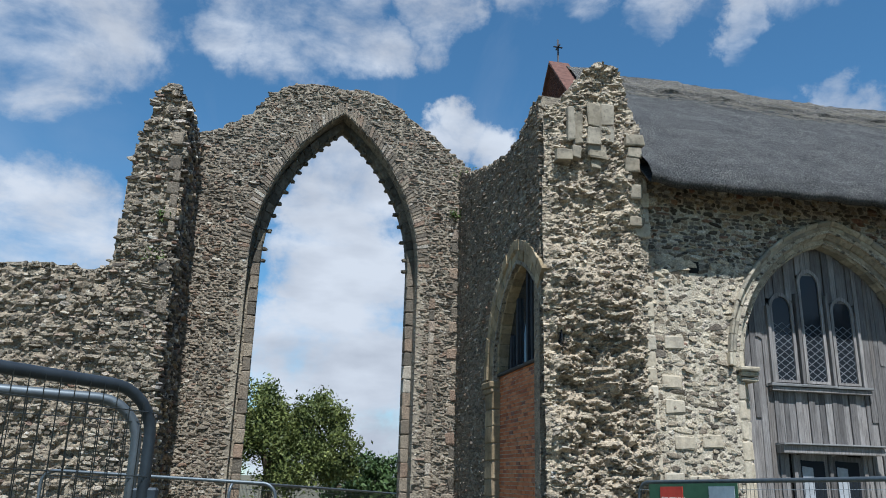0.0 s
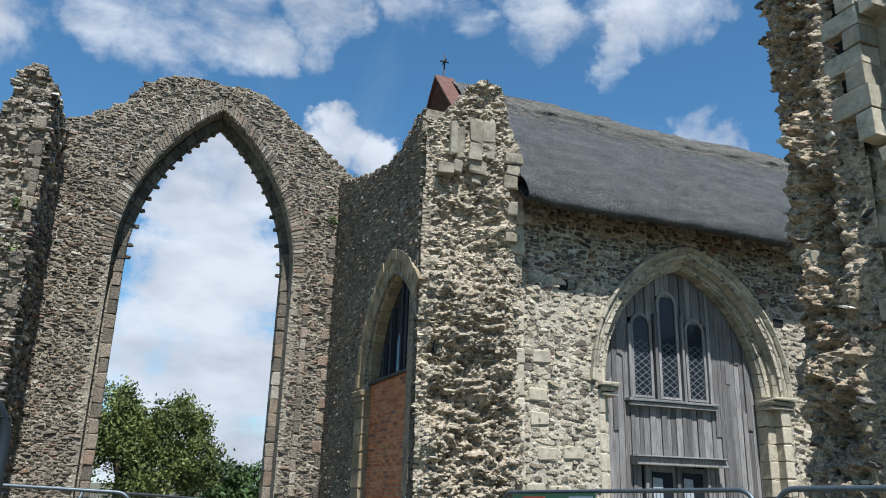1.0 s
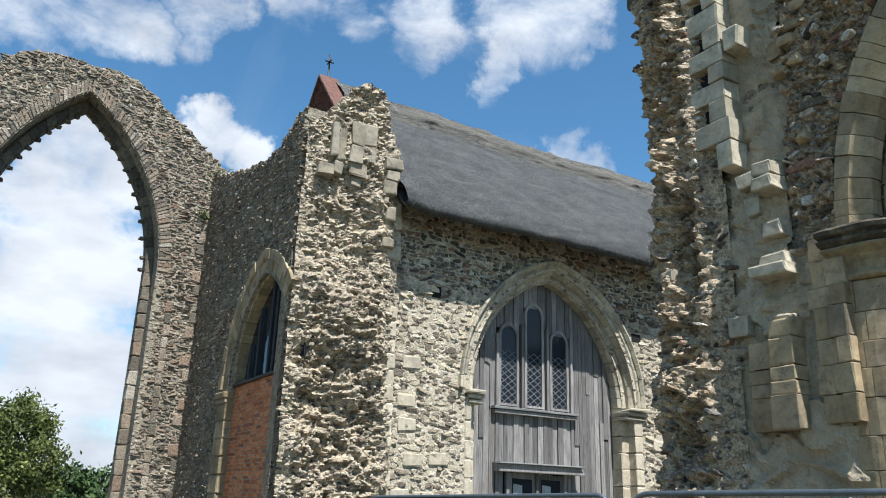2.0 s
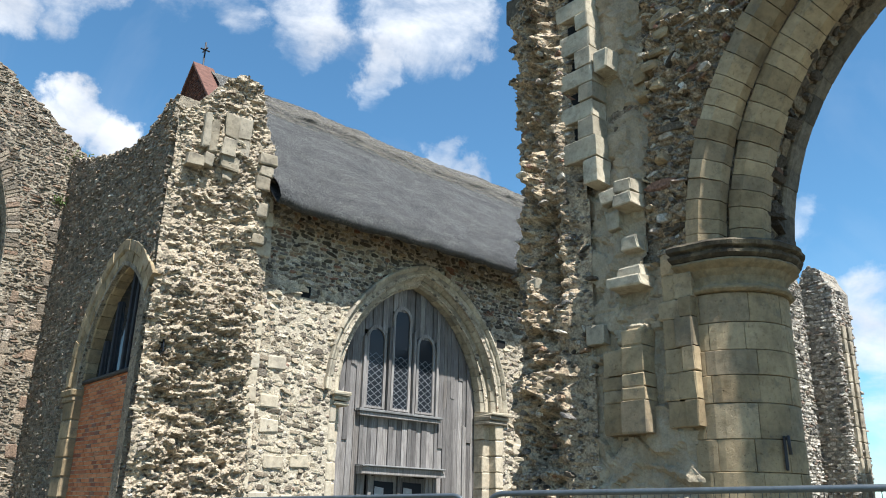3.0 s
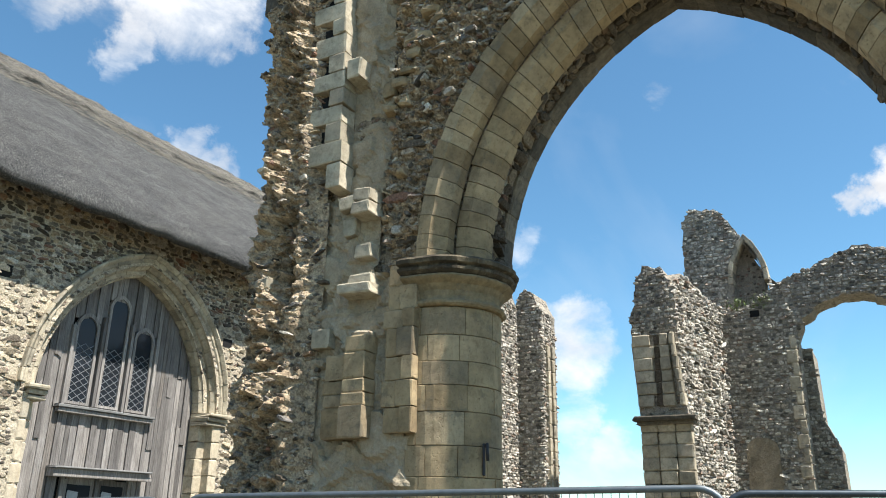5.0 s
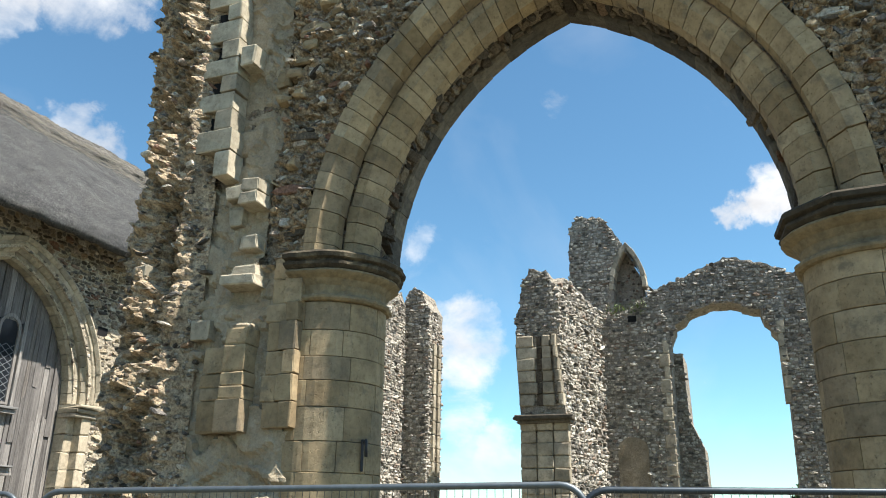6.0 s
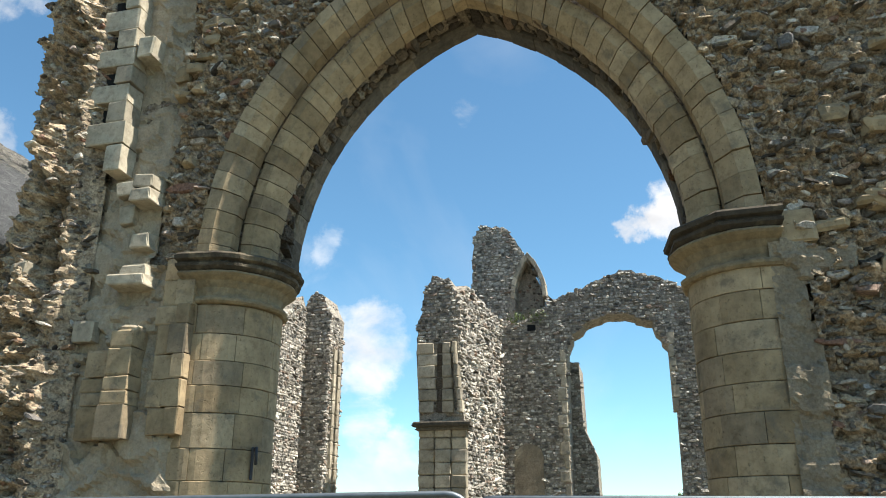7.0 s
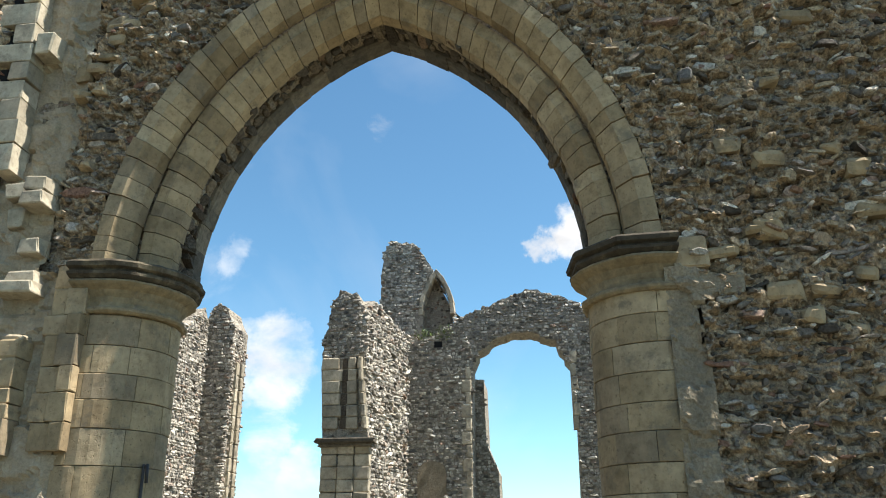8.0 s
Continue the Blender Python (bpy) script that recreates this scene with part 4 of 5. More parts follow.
def build_timber_screen():
    fr = facing_y(13.95)
    screen = empty("timber_screen", "silver-grey oak boarded screen filling the chapel arch", "screen", (11.15, 13.95, FOOT))
    cx, half = 11.1, 2.12
    outline = arch_hole(cx, half, 3.8, 2.78, FOOT)
    lights = [(10.17, 0.245, 3.68, 5.47), (10.88, 0.245, 3.68, 6.02), (11.60, 0.245, 3.68, 5.47)]
    door = (10.15, 11.75, FOOT, 2.28)
    # boards, broken by the lights, the sill and the door
    r = np.random.default_rng(61)
    x = cx - half
    R = (half * half + 2.78 ** 2) / (2 * half)
    while x < cx + half - 0.02:
        w = r.uniform(0.10, 0.16)
        x1 = min(x + w, cx + half)
        m = (x + x1) / 2

        def crown(q):
            q = abs(q - cx)
            q = cx - half + (half - q)
            return 3.8 + math.sqrt(max(0.0, R * R - (cx - half + R - q) ** 2))

        segs = []
        if 9.72 < m < 12.06:
            if door[0] - 0.1 < m < door[1] + 0.1:
                segs.append((2.28, 3.58))
            else:
                segs.append((FOOT, 3.58))
            lo = 3.62
            for c, hw, z0, z1 in lights:
                if c - hw - 0.06 < m < c + hw + 0.06:
                    lo = z1 - 0.1
            segs.append((lo, None))
        else:
            brk = r.uniform(2.8, 4.6)
            segs += [(FOOT, brk), (brk + 0.012, None)]
        for z0, z1 in segs:
            ta, tb = (crown(x) - 0.03, crown(x1) - 0.03) if z1 is None else (z1, z1)
            if min(ta, tb) <= z0 + 0.02:
                ta = max(ta, z0 + 0.03)
                tb = max(tb, z0 + 0.03)
            d = r.choice([0.0, 0.018, 0.03]) + r.uniform(0, 0.005)
            g = 0.004
            q = [(x + g, z0), (x1 - g, z0), (x1 - g, tb), (x + g, ta)]
            block("board", [fr(u, v, d) for u, v in q] + [fr(u, v, -0.05) for u, v in q], MAT["oak_one"], screen, 0.003, int(x * 100))
        x = x1
    prism("backing", facing_y(14.01), outline, [], 0.05, MAT["black"], screen)
    # lights: pane, frame, leading
    for c, hw, z0, z1 in lights:
        o = lancet(c, hw, z0, z1)
        inn = lancet(c, hw - 0.035, z0 + 0.03, z1 - 0.04)
        prism("pane", facing_y(13.93), inn, [], 0.01, MAT["glass"], screen)
        fo = lancet(c, hw + 0.03, z0 - 0.02, z1 + 0.04)
        prism("light_frame", facing_y(13.895), fo, [inn], 0.06, MAT["oak_one"], screen)
        bm = bmesh.new()
        sx, sz = 0.105, 0.15
        for i in range(-3, 4):
            for j in range(0, 20):
                for s in (-1, 1):
                    a = (c + i * sx, z0 + j * sz + (sz / 2 if i % 2 else 0))
                    b = (a[0] + s * sx, a[1] + sz / 2)
                    if inside([a[0], b[0], (a[0] + b[0]) / 2], [a[1], b[1], (a[1] + b[1]) / 2], inn)[2] and a[1] < z0 + 1.15:
                        nx, nz = -(b[1] - a[1]), (b[0] - a[0])
                        l = math.hypot(nx, nz)
                        nx, nz = nx / l * 0.006, nz / l * 0.006
                        f = [bm.verts.new((p[0] + k * nx, 13.92, p[1] + k * nz)) for p, k in ((a, 1), (b, 1), (b, -1), (a, -1))]
                        e = [bm.verts.new((p[0] + k * nx, 13.926, p[1] + k * nz)) for p, k in ((a, 1), (b, 1), (b, -1), (a, -1))]
                        bm.faces.new(f)
                        for q in range(4):
                            bm.faces.new((f[q], e[q], e[(q + 1) % 4], f[(q + 1) % 4]))
        part("leading", bm, MAT["lead"], screen, "diamond lead lattice")["kind"] = "stuff"
    for u in (9.84, 10.525, 11.24, 11.93):
        box_block("mullion", fr, u - 0.035, u + 0.035, 3.64, 5.2 if u in (9.84, 11.93) else 5.5, 0.10, 0.0, MAT["oak_one"], screen, int(u * 10), chip=0.006, jit=0.002)
    for k, (a, b) in enumerate(((9.72, 10.4), (10.41, 11.22), (11.23, 12.06))):
        box_block("sill", fr, a, b, 3.57, 3.625, 0.17, -0.02, MAT["whitewood"], screen, k, chip=0.006, jit=0.004)
    box_block("sill_board", fr, 9.76, 12.03, 3.48, 3.56, 0.13, -0.02, MAT["oak_one"], screen, 8, chip=0.004, jit=0.002)
    box_block("door_hood", fr, 9.78, 12.05, 2.435, 2.47, 0.30, -0.02, MAT["whitewood"], screen, 9, chip=0.006, jit=0.004)
    box_block("hood_board", fr, 9.8, 12.03, 2.28, 2.43, 0.24, -0.02, MAT["oak_one"], screen, 10, chip=0.004, jit=0.002)
    # double door with glazed leaves
    for a, b in ((10.2, 10.92), (10.98, 11.7)):
        leaf = box_block("door_leaf", fr, a, b, FOOT, 2.25, 0.0, -0.05, MAT["oak_one"], screen, int(a * 9), jit=0.001, chip=0.003)
        box_block("door_pane", fr, a + 0.1, b - 0.1, 0.9, 2.15, 0.006, -0.01, MAT["glass"], leaf, 2, jit=0.0, chip=0.001)
        box_block("curtain", fr, a + 0.12, a + 0.36, 0.9, 2.0, 0.012, 0.007, MAT["curtain"], leaf, 3, jit=0.0, chip=0.001)
    for u in (10.16, 10.95, 11.74):
        box_block("door_post", fr, u - 0.04, u + 0.04, FOOT, 2.28, 0.05, -0.02, MAT["oak_one"], screen, int(u * 7), jit=0.001, chip=0.004)


build_timber_screen()


def build_roof():
    roof = empty("thatched_roof", "weathered dark grey thatched roof with a patterned ridge", "roof", (16, 17, 8))
    roof["kind"] = "structure"
    nx, ny = 150, 40
    x0, x1 = 6.72, 27.0
    verts = []

    def surf(x, t):
        y = 12.47 + (17.0 - 12.47) * t
        z = 7.30 + (11.70 - 7.30) * t
        s = 0.10 * math.sin(math.pi * t) + wave(x, t * 6, 0.35, 0.10, 1.0) + wave(x, t * 6, 1.6, 0.06, 2.0) + wave(x * 1.5, t * 9, 4.0, 0.03, 3.0)
        if t < 0.06:
            s -= (0.06 - t) * 2.0
        return Vector((x, y - 0.7 * s, z + 0.72 * s))

    for j in range(ny + 1):
        for i in range(nx + 1):
            verts.append(surf(x0 + (x1 - x0) * i / nx, j / ny))
    n = nx + 1
    faces = [(j * n + i, j * n + i + 1, (j + 1) * n + i + 1, (j + 1) * n + i) for j in range(ny) for i in range(nx)]
    b = len(verts)
    for i in range(nx + 1):  # eave underside and back slope
        x = x0 + (x1 - x0) * i / nx
        e = verts[i]
        verts.append(Vector((x, e.y + 0.10 + wave(x, 0, 3, 0.03), e.z - 0.12)))
    for i in range(nx + 1):
        verts.append(Vector((x0 + (x1 - x0) * i / nx, 13.46, 7.98)))
    for i in range(nx + 1):
        verts.append(Vector((x0 + (x1 - x0) * i / nx, 21.4, 7.4)))
    for i in range(nx):
        faces += [(i, b + i, b + i + 1, i + 1), (b + i, b + n + i, b + n + i + 1, b + i + 1), (ny * n + i, ny * n + i + 1, b + 2 * n + i + 1, b + 2 * n + i)]
    mesh_ob("thatch", verts, faces, MAT["thatch"], roof, smooth=True)
    # ridge roll with a wavy lower edge
    verts, faces = [], []
    m = 220
    prof = (0.83, 0.86, 0.92, 0.97, 1.0)
    for k, t in enumerate(prof):
        for i in range(m + 1):
            x = x0 + 0.05 + (x1 - x0 - 0.05) * i / m
            tt = t + (0.025 * math.sin(x * 4.2) if k == 0 else 0)
            p = surf(x, tt)
            lift = (0.0, 0.10, 0.12, 0.13, 0.16)[k] + wave(x, t * 9, 3.0, 0.03, 7.0)
            verts.append(p + Vector((0, -0.7, 0.72)) * lift)
    faces = [(k * (m + 1) + i, k * (m + 1) + i + 1, (k + 1) * (m + 1) + i + 1, (k + 1) * (m + 1) + i) for k in range(len(prof) - 1) for i in range(m)]
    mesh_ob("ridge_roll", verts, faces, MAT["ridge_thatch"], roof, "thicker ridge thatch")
    # loose straws and hazel spars
    rr = np.random.default_rng(71)
    bm = bmesh.new()
    for i in range(1700):
        x, t = rr.uniform(6.9, 20), rr.choice([rr.uniform(0.80, 0.9), rr.uniform(0.82, 0.99), rr.uniform(0.74, 0.86)])
        p = surf(x, t) + Vector((0, -0.7, 0.72)) * (0.03 + (0.11 if t > 0.84 else 0))
        l = rr.uniform(0.12, 0.4)
        a = rr.normal(0.25, 0.45)
        q = p + Vector((math.sin(a) * l, -0.68 * math.cos(a) * l, -0.66 * math.cos(a) * l)) + Vector((0, -0.05, 0.05))
        tube(bm, [p, q], 0.005, 3)
    part("spars", bm, MAT["straw"], roof, "pale straw ends and spars")["kind"] = "stuff"


build_roof()


def build_gable():
    fr = facing_x(6.45)
    g = prism("gable", fr, [(13.3, 7.6), (20.7, 7.6), (17.0, 11.88)], [], 0.35, MAT["gable_brick"])
    tagged(g, "steep red brick gable at the end of the thatched roof", "gable", kind="structure")
    verts, faces = [], []
    z = 7.6
    row = 0
    while z < 11.78:
        hw = (11.88 - z) * 3.7 / 4.45
        y = 17 - hw - 0.11 * (row % 2)
        while y < 17 + hw:
            y0, y1 = max(y, 17 - hw), min(y + 0.215, 17 + hw)
            if y1 - y0 > 0.04:
                b = len(verts)
                verts += [fr(a, c, e) for e in (0.014, 0.0) for a, c in ((y0, z), (y1, z), (y1, z + 0.064), (y0, z + 0.064))]
                faces += [(b, b + 1, b + 2, b + 3)] + [(b + i, b + 4 + i, b + 4 + (i + 1) % 4, b + (i + 1) % 4) for i in range(4)]
            y += 0.226
        z += 0.076
        row += 1
    mesh_ob("brickwork", verts, faces, MAT["gable_brick"], g)["kind"] = "stuff"
    for s in (-1, 1):
        for i in range(15):
            a, b = i / 15, (i + 0.96) / 15
            y0, y1 = 17 + s * a * 3.75, 17 + s * b * 3.75
            z0, z1 = 11.93 - a * 4.5, 11.93 - b * 4.5
            pts = [(6.36, y0, z0), (6.36, y1, z1), (6.36, y1, z1 + 0.1), (6.36, y0, z0 + 0.1)]
            block("coping_tile", pts + [(6.9, p[1], p[2]) for p in pts], MAT["tile"], g, 0.01, i)
    # cross finial
    cross = empty("cross_finial", "small dark iron cross on the gable tip", "finial", (6.62, 17, 11.98))
    bm = bmesh.new()
    tube(bm, [(6.62, 17, 11.95), (6.62, 17, 12.68)], 0.022, 6)
    part("stem", bm, MAT["iron"], cross)
    for a, b in (((6.50, 17, 12.46), (6.74, 17, 12.46)), ((6.62, 16.86, 12.46), (6.62, 17.14, 12.46))):
        bm = bmesh.new()
        tube(bm, [a, b], 0.02, 6)
        part("arm", bm, MAT["iron"], cross)


build_gable()

# ---- near arcade wall ----
ARC = 7.588


def build_wall_arcade():
    fr = facing_x(ARC)
    cy, spring = 1.52, 4.47
    top = roughen([(7.25, 11.6), (4, 12.2), (0, 12), (-6, 11.5), (-11, 11)], 0.3, 0.08, 81)
    left = roughen([(7.05, FOOT), (7.1, 2.0), (6.95, 3.2), (7.0, 4.6), (6.85, 5.6), (6.95, 6.6), (7.0, 7.6), (7.08, 9.0), (7.15, 11.5)], 0.13, 0.05, 82)
    def leaf(half, rise):
        return [(cy + 3.0, FOOT)] + left + top + [(-11, FOOT), (cy - 3.0, FOOT), (cy - 3.0, spring - 0.02), (cy - half, spring - 0.02)] + arch(cy, half, spring, rise) + [(cy + half, spring - 0.02), (cy + 3.0, spring - 0.02)]

    wall = prism("wall_arcade", facing_x(ARC + 0.12), leaf(2.86, 3.878), [], 0.15, MAT["core"])
    prism("middle_leaf", facing_x(ARC + 0.36), leaf(2.52, 3.522), [], 0.25, MAT["core"], wall)
    prism("inner_leaf", facing_x(ARC + 0.614), leaf(2.43, 3.427), [], 0.638, MAT["core"], wall)
    tagged(wall, "near ruined arcade wall with a moulded pointed arch", "wall", kind="structure")
    ring = arch_hole(cy, 3.05, spring, 4.08, spring - 1.5)
    # torn left end
    tornpoly = [(5.88, FOOT)] + left + [(5.93, 11.5), (5.93, 5.8), (5.9, 5.0), (5.9, 3.6)]

    def off(u, v):
        s = min(1.0, max(0.0, (u - 5.9) / 0.3))
        edge = 1.0 - 0.65 * min(1.0, max(0.0, (u - 6.55) / 0.35))
        rest = min(1.0, max(0.3, (u - 6.1) / 0.35))
        return s * (0.2 + edge * rest * (wave(u, v, 0.9, 0.22, 11.0) + wave(u * 1.6, v * 0.9, 1.9, 0.42, 14.0) + 0.10 * ragged(u, v, 6.0, 4.0, 8.0) + 0.40 * jag(u, v, 7.0) + wave(u, v, 15.0, 0.06, 5.0)))

    torn_face("core", fr, tornpoly, [], off, MAT["core_mid"], wall, 0.026)
    rubble(fr, tornpoly, [], (0.10, 0.055), 0.03, "dark", wall, 83, off=off, singles=230, near=[(5.9, 1.5), (7.2, 1.5), (7.2, 9), (5.9, 9)], tilt=0.35, skip=0.8, sides=7)
    # return of the torn end
    rubble(lambda u, v, d: (u, 6.98 + d, v), [(ARC, FOOT), (ARC + 1.25, FOOT), (ARC + 1.25, 11.4), (ARC, 11.4)], [], (0.2, 0.13), 0.08, "flint", wall, 84)
    # flint face between the render strip and the arch
    coarse = lambda u, v: 0.0 + wave(u, v, 1.2, 0.04, 8.0) + 0.09 * ragged(u, v, 8.0, 5.0, 9.5) + 0.13 * jag(u, v * 1.2, 9.0) + wave(u, v, 21.0, 0.035, 4.0)
    left_face = [(4.9, 4.4), (5.08, 5.0), (5.06, 5.7), (4.93, 6.4), (4.97, 7.4), (5.0, 11.7), (1.5, 12), (1.5, 8.0), (4.3, 4.9), (4.5, 4.4)]
    right_face = [(1.6, 8.4), (1.6, 12), (-5.5, 11.6), (-5.5, FOOT), (-1.8, FOOT), (-1.8, 4.3), (-1.4, 4.6)]
    for poly, seed, n in ((left_face, 85, 150), (right_face, 86, 280)):
        torn_face("rough_core", fr, poly, [ring], coarse, MAT["conglomerate"], wall, 0.028)
        rubble(fr, poly, [ring], (0.10, 0.055), 0.022, "dark", wall, seed, off=coarse, singles=n, near=[(5.4, 2), (-4.5, 2), (-4.5, 8.4), (5.4, 8.4)], tilt=0.4, skip=0.66, spread=0.6, sides=7)
        rubble(fr, poly, [ring], (0.20, 0.11), 0.025, "dark", wall, seed + 900, off=coarse, singles=60, tilt=0.2, skip=0.86, spread=0.5, sides=7)
    # dressed stones scattered in the flintwork
    r = np.random.default_rng(87)
    for i in range(58):
        u, z = r.uniform(-4.9, -1.9), r.uniform(2.2, 9.2)
        if r.random() < 0.3:
            u, z = r.uniform(4.4, 5.05), r.uniform(5.2, 8.6)
            if z > 6.6:
                u -= (z - 6.6) * 0.35
        w, h = r.uniform(0.14, 0.34), r.uniform(0.07, 0.19)
        box_block("dressed_stone", fr, u, u + w, z, z + h, 0.05, -0.08, MAT["old_one"], wall, i + 600, jit=0.045, chip=0.03)
    # lime render left between the broken mouldings
    off2 = lambda u, v: (0.05 if v < 4.0 else max(-0.03, 0.05 - (v - 4.0) * 0.08)) + wave(u, v, 1.6, 0.05, 3.0) + wave(u, v, 5.0, 0.03, 1.0) + 0.08 * ragged(u, v, 2.0, 2.4, 3.0) + wave(u, v, 16.0, 0.012, 8.0)
    off3 = lambda u, v: 0.055 + wave(u, v, 2.0, 0.03, 3.0) + 0.04 * ragged(u, v, 2.0, 3.0, 4.0) + wave(u, v, 14.0, 0.015, 6.0)
    strip = [(4.5, FOOT), (6.0, FOOT), (5.98, 2.45), (5.96, 3.6), (5.97, 4.6), (6.0, 5.8), (6.0, 11.5), (5.05, 11.5)] + roughen([(5.02, 9.0), (4.98, 7.4), (4.95, 6.4), (5.1, 5.7), (5.12, 5.0), (5.1, 4.45), (4.85, 4.4), (4.85, 2.5), (4.5, 2.45)], 0.15, 0.03, 89)
    torn_face("render_strip", fr, strip, [], off2, MAT["render"], wall, 0.035)
    torn_face("render_strip", fr, [(-1.5, FOOT)] + roughen([(-1.9, FOOT), (-1.86, 2.6), (-1.8, 3.2), (-1.76, 3.75), (-2.2, 3.95), (-2.15, 4.1), (-1.5, 4.15)], 0.16, 0.05, 88), [], off3, MAT["render_dull"], wall, 0.035)
    # chain of quoins: an even sunlit edge, broken tails
    z, k = 5.62, 0
    while z < 11.3:
        h = r.uniform(0.25, 0.36)
        lean = (z - 5.6) * 0.035
        tail = (5.93, 6.27, 5.96, 6.22)[k % 4] + r.uniform(-0.03, 0.03)
        if k == 0:
            tail = 5.9
        box_block("quoin", fr, 5.59 + lean + r.uniform(0, 0.05), tail + lean * 0.5 - 0.05, z + 0.005, z + h - 0.005, 0.20 + r.uniform(-0.012, 0.012), -0.1, MAT["quoin_one"], wall, k + 700, chip=0.008, jit=0.007)
        # solid black blocks stand for the shade in empty sockets
        if k % 4 in (0, 2) and k > 1:
            box_block("socket", fr, tail + lean * 0.5 + 0.02, 6.2 + lean * 0.5, z + 0.03, z + h - 0.03, 0.11, -0.02, MAT["black"], wall, k + 750, chip=0.02, jit=0.03)
        z += h
        k += 1
    # broken corbels and shaft stumps
    for u0, u1, z0, z1, d in (
        (5.40, 5.63, 7.16, 7.46, 0.22), (5.13, 5.42, 5.16, 5.34, 0.25), (5.14, 5.40, 5.345, 5.52, 0.22), (5.43, 5.68, 5.3, 5.5, 0.13), (5.06, 5.55, 4.14, 4.28, 0.25), (5.12, 5.46, 4.285, 4.42, 0.16),
        (5.16, 5.42, 4.62, 4.82, 0.12), (5.45, 5.62, 4.95, 5.2, 0.09), (6.6, 6.88, 6.02, 6.26, 0.3), (6.3, 6.5, 5.62, 5.85, 0.22), (6.62, 6.84, 4.35, 4.5, 0.3), (5.72, 5.95, 3.55, 3.8, 0.14),
    ):
        box_block("corbel_stone", fr, u0 - 0.02, u1 - 0.02, z0, z1, d - 0.01, -0.1, MAT["quoin_one"], wall, int(u0 * 99 + z0 * 7), jit=0.022, chip=0.012)
    box_block("edge_stone", fr, 6.93, 7.3, 8.8, 9.2, 0.12, -0.5, MAT["dark_block"], wall, 777, chip=0.03, jit=0.03)
    # broken pilaster with a ragged cap, and the ashlar beside the round respond
    z = 2.46
    for k, h in enumerate((0.36, 0.15, 0.16, 0.31, 0.2)):
        box_block("pilaster_stone", fr, 5.06 + 0.008 * k, 5.385, z + 0.003, z + h - 0.003, 0.25 - 0.012 * k, -0.1, MAT["old_one"], wall, k + 800, chip=0.009, jit=0.006)
        if k < 4:
            box_block("pilaster_stone", fr, 5.39, 5.73 - (0.03 if k % 2 else 0), z + 0.003, z + h - 0.003, 0.12 + 0.01 * (k % 2), -0.1, MAT["old_one"], wall, k + 820, chip=0.009, jit=0.006)
        z += h
    box_block("pilaster_cap", fr, 5.1, 5.34, z - 0.01, z + 0.07, 0.17, -0.1, MAT["render"], wall, 833, chip=0.03, jit=0.02)
    z = 2.5
    for k, h in enumerate((0.29, 0.3, 0.27, 0.33, 0.22, 0.3, 0.26)):
        cut = 4.66 + (0.05 if k % 2 else -0.02)
        top_row = k > 4
        box_block("ashlar_stone", fr, 4.48, cut - 0.003, z + 0.003, z + h - 0.003, 0.15 if not top_row else 0.10, -0.1, MAT["old_one"], wall, k + 840, chip=0.008, jit=0.005)
        box_block("ashlar_stone", fr, cut + 0.003, 4.88 + (0.04 if k % 3 == 1 else 0), z + 0.003, z + h - 0.003, 0.10 if not top_row else 0.07, -0.1, MAT["old_one"], wall, k + 860, chip=0.008, jit=0.005)
        z += h
    # arch orders
    voussoirs(fr, cy, 2.70, 0.335, spring, 3.711, 0.035, -0.30, 24, MAT["old_one"], wall, 91, chamfer=0.165, gap=0.009)
    voussoirs(fr, cy, 2.36, 0.325, spring, 3.352, -0.30, -0.66, 22, MAT["old_one"], wall, 92, chamfer=0.17, gap=0.009)
    # innermost order in darker stone
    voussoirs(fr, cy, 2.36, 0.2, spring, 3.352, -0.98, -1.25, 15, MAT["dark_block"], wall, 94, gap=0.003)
    # rubble soffit between the orders, its shade put into the dark colour
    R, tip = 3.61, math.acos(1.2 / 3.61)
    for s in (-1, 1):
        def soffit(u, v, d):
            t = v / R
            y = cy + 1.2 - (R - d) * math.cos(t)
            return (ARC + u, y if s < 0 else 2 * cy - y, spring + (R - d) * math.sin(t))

        rubble(soffit, [(0.62, 0), (1.05, 0), (1.05, tip * R), (0.62, tip * R)], [], (0.2, 0.13), 0.03, "shaded_grime", wall, 95 + s, sides=6, gap=1.02)
    # round responds with moulded capitals
    for s in (-1, 1):
        y = cy + s * 2.96
        zz, k = FOOT, 0
        rad = 0.66
        lo, hi = (math.pi * 0.2, math.pi + 0.24) if s < 0 else (math.pi - 0.24, math.pi * 1.8)
        while zz < 3.9:
            h = min(0.31 * r.uniform(0.85, 1.2), 3.98 - zz)
            a = lo + r.uniform(0.2, 0.5)
            edges = [lo]
            while a < hi - 0.25:
                edges.append(a)
                a += r.uniform(0.55, 0.85)
            edges.append(hi)
            for a, b in zip(edges, edges[1:]):
                round_block("respond_stone", ARC + 0.64, y, 0.4, rad + r.uniform(-0.006, 0.006), zz + 0.003, zz + h - 0.003, a + 0.004, b - 0.004, MAT["old_one"], wall, chip=0.005)
            zz += h
            k += 1
        lathe("respond_core", ARC + 0.64, y, [(0.61, FOOT), (0.61, 4.0)], lo, hi, MAT["mortar"], wall)
        lathe("capital", ARC + 0.64, y, [(0.64, 3.93), (0.70, 3.935), (0.725, 3.96), (0.725, 3.985), (0.70, 4.01), (0.66, 4.02), (0.655, 4.06), (0.67, 4.12), (0.72, 4.19), (0.79, 4.235), (0.815, 4.26), (0.80, 4.285), (0.76, 4.295)], lo, hi, MAT["capital"], wall, 48 if s > 0 else 10)
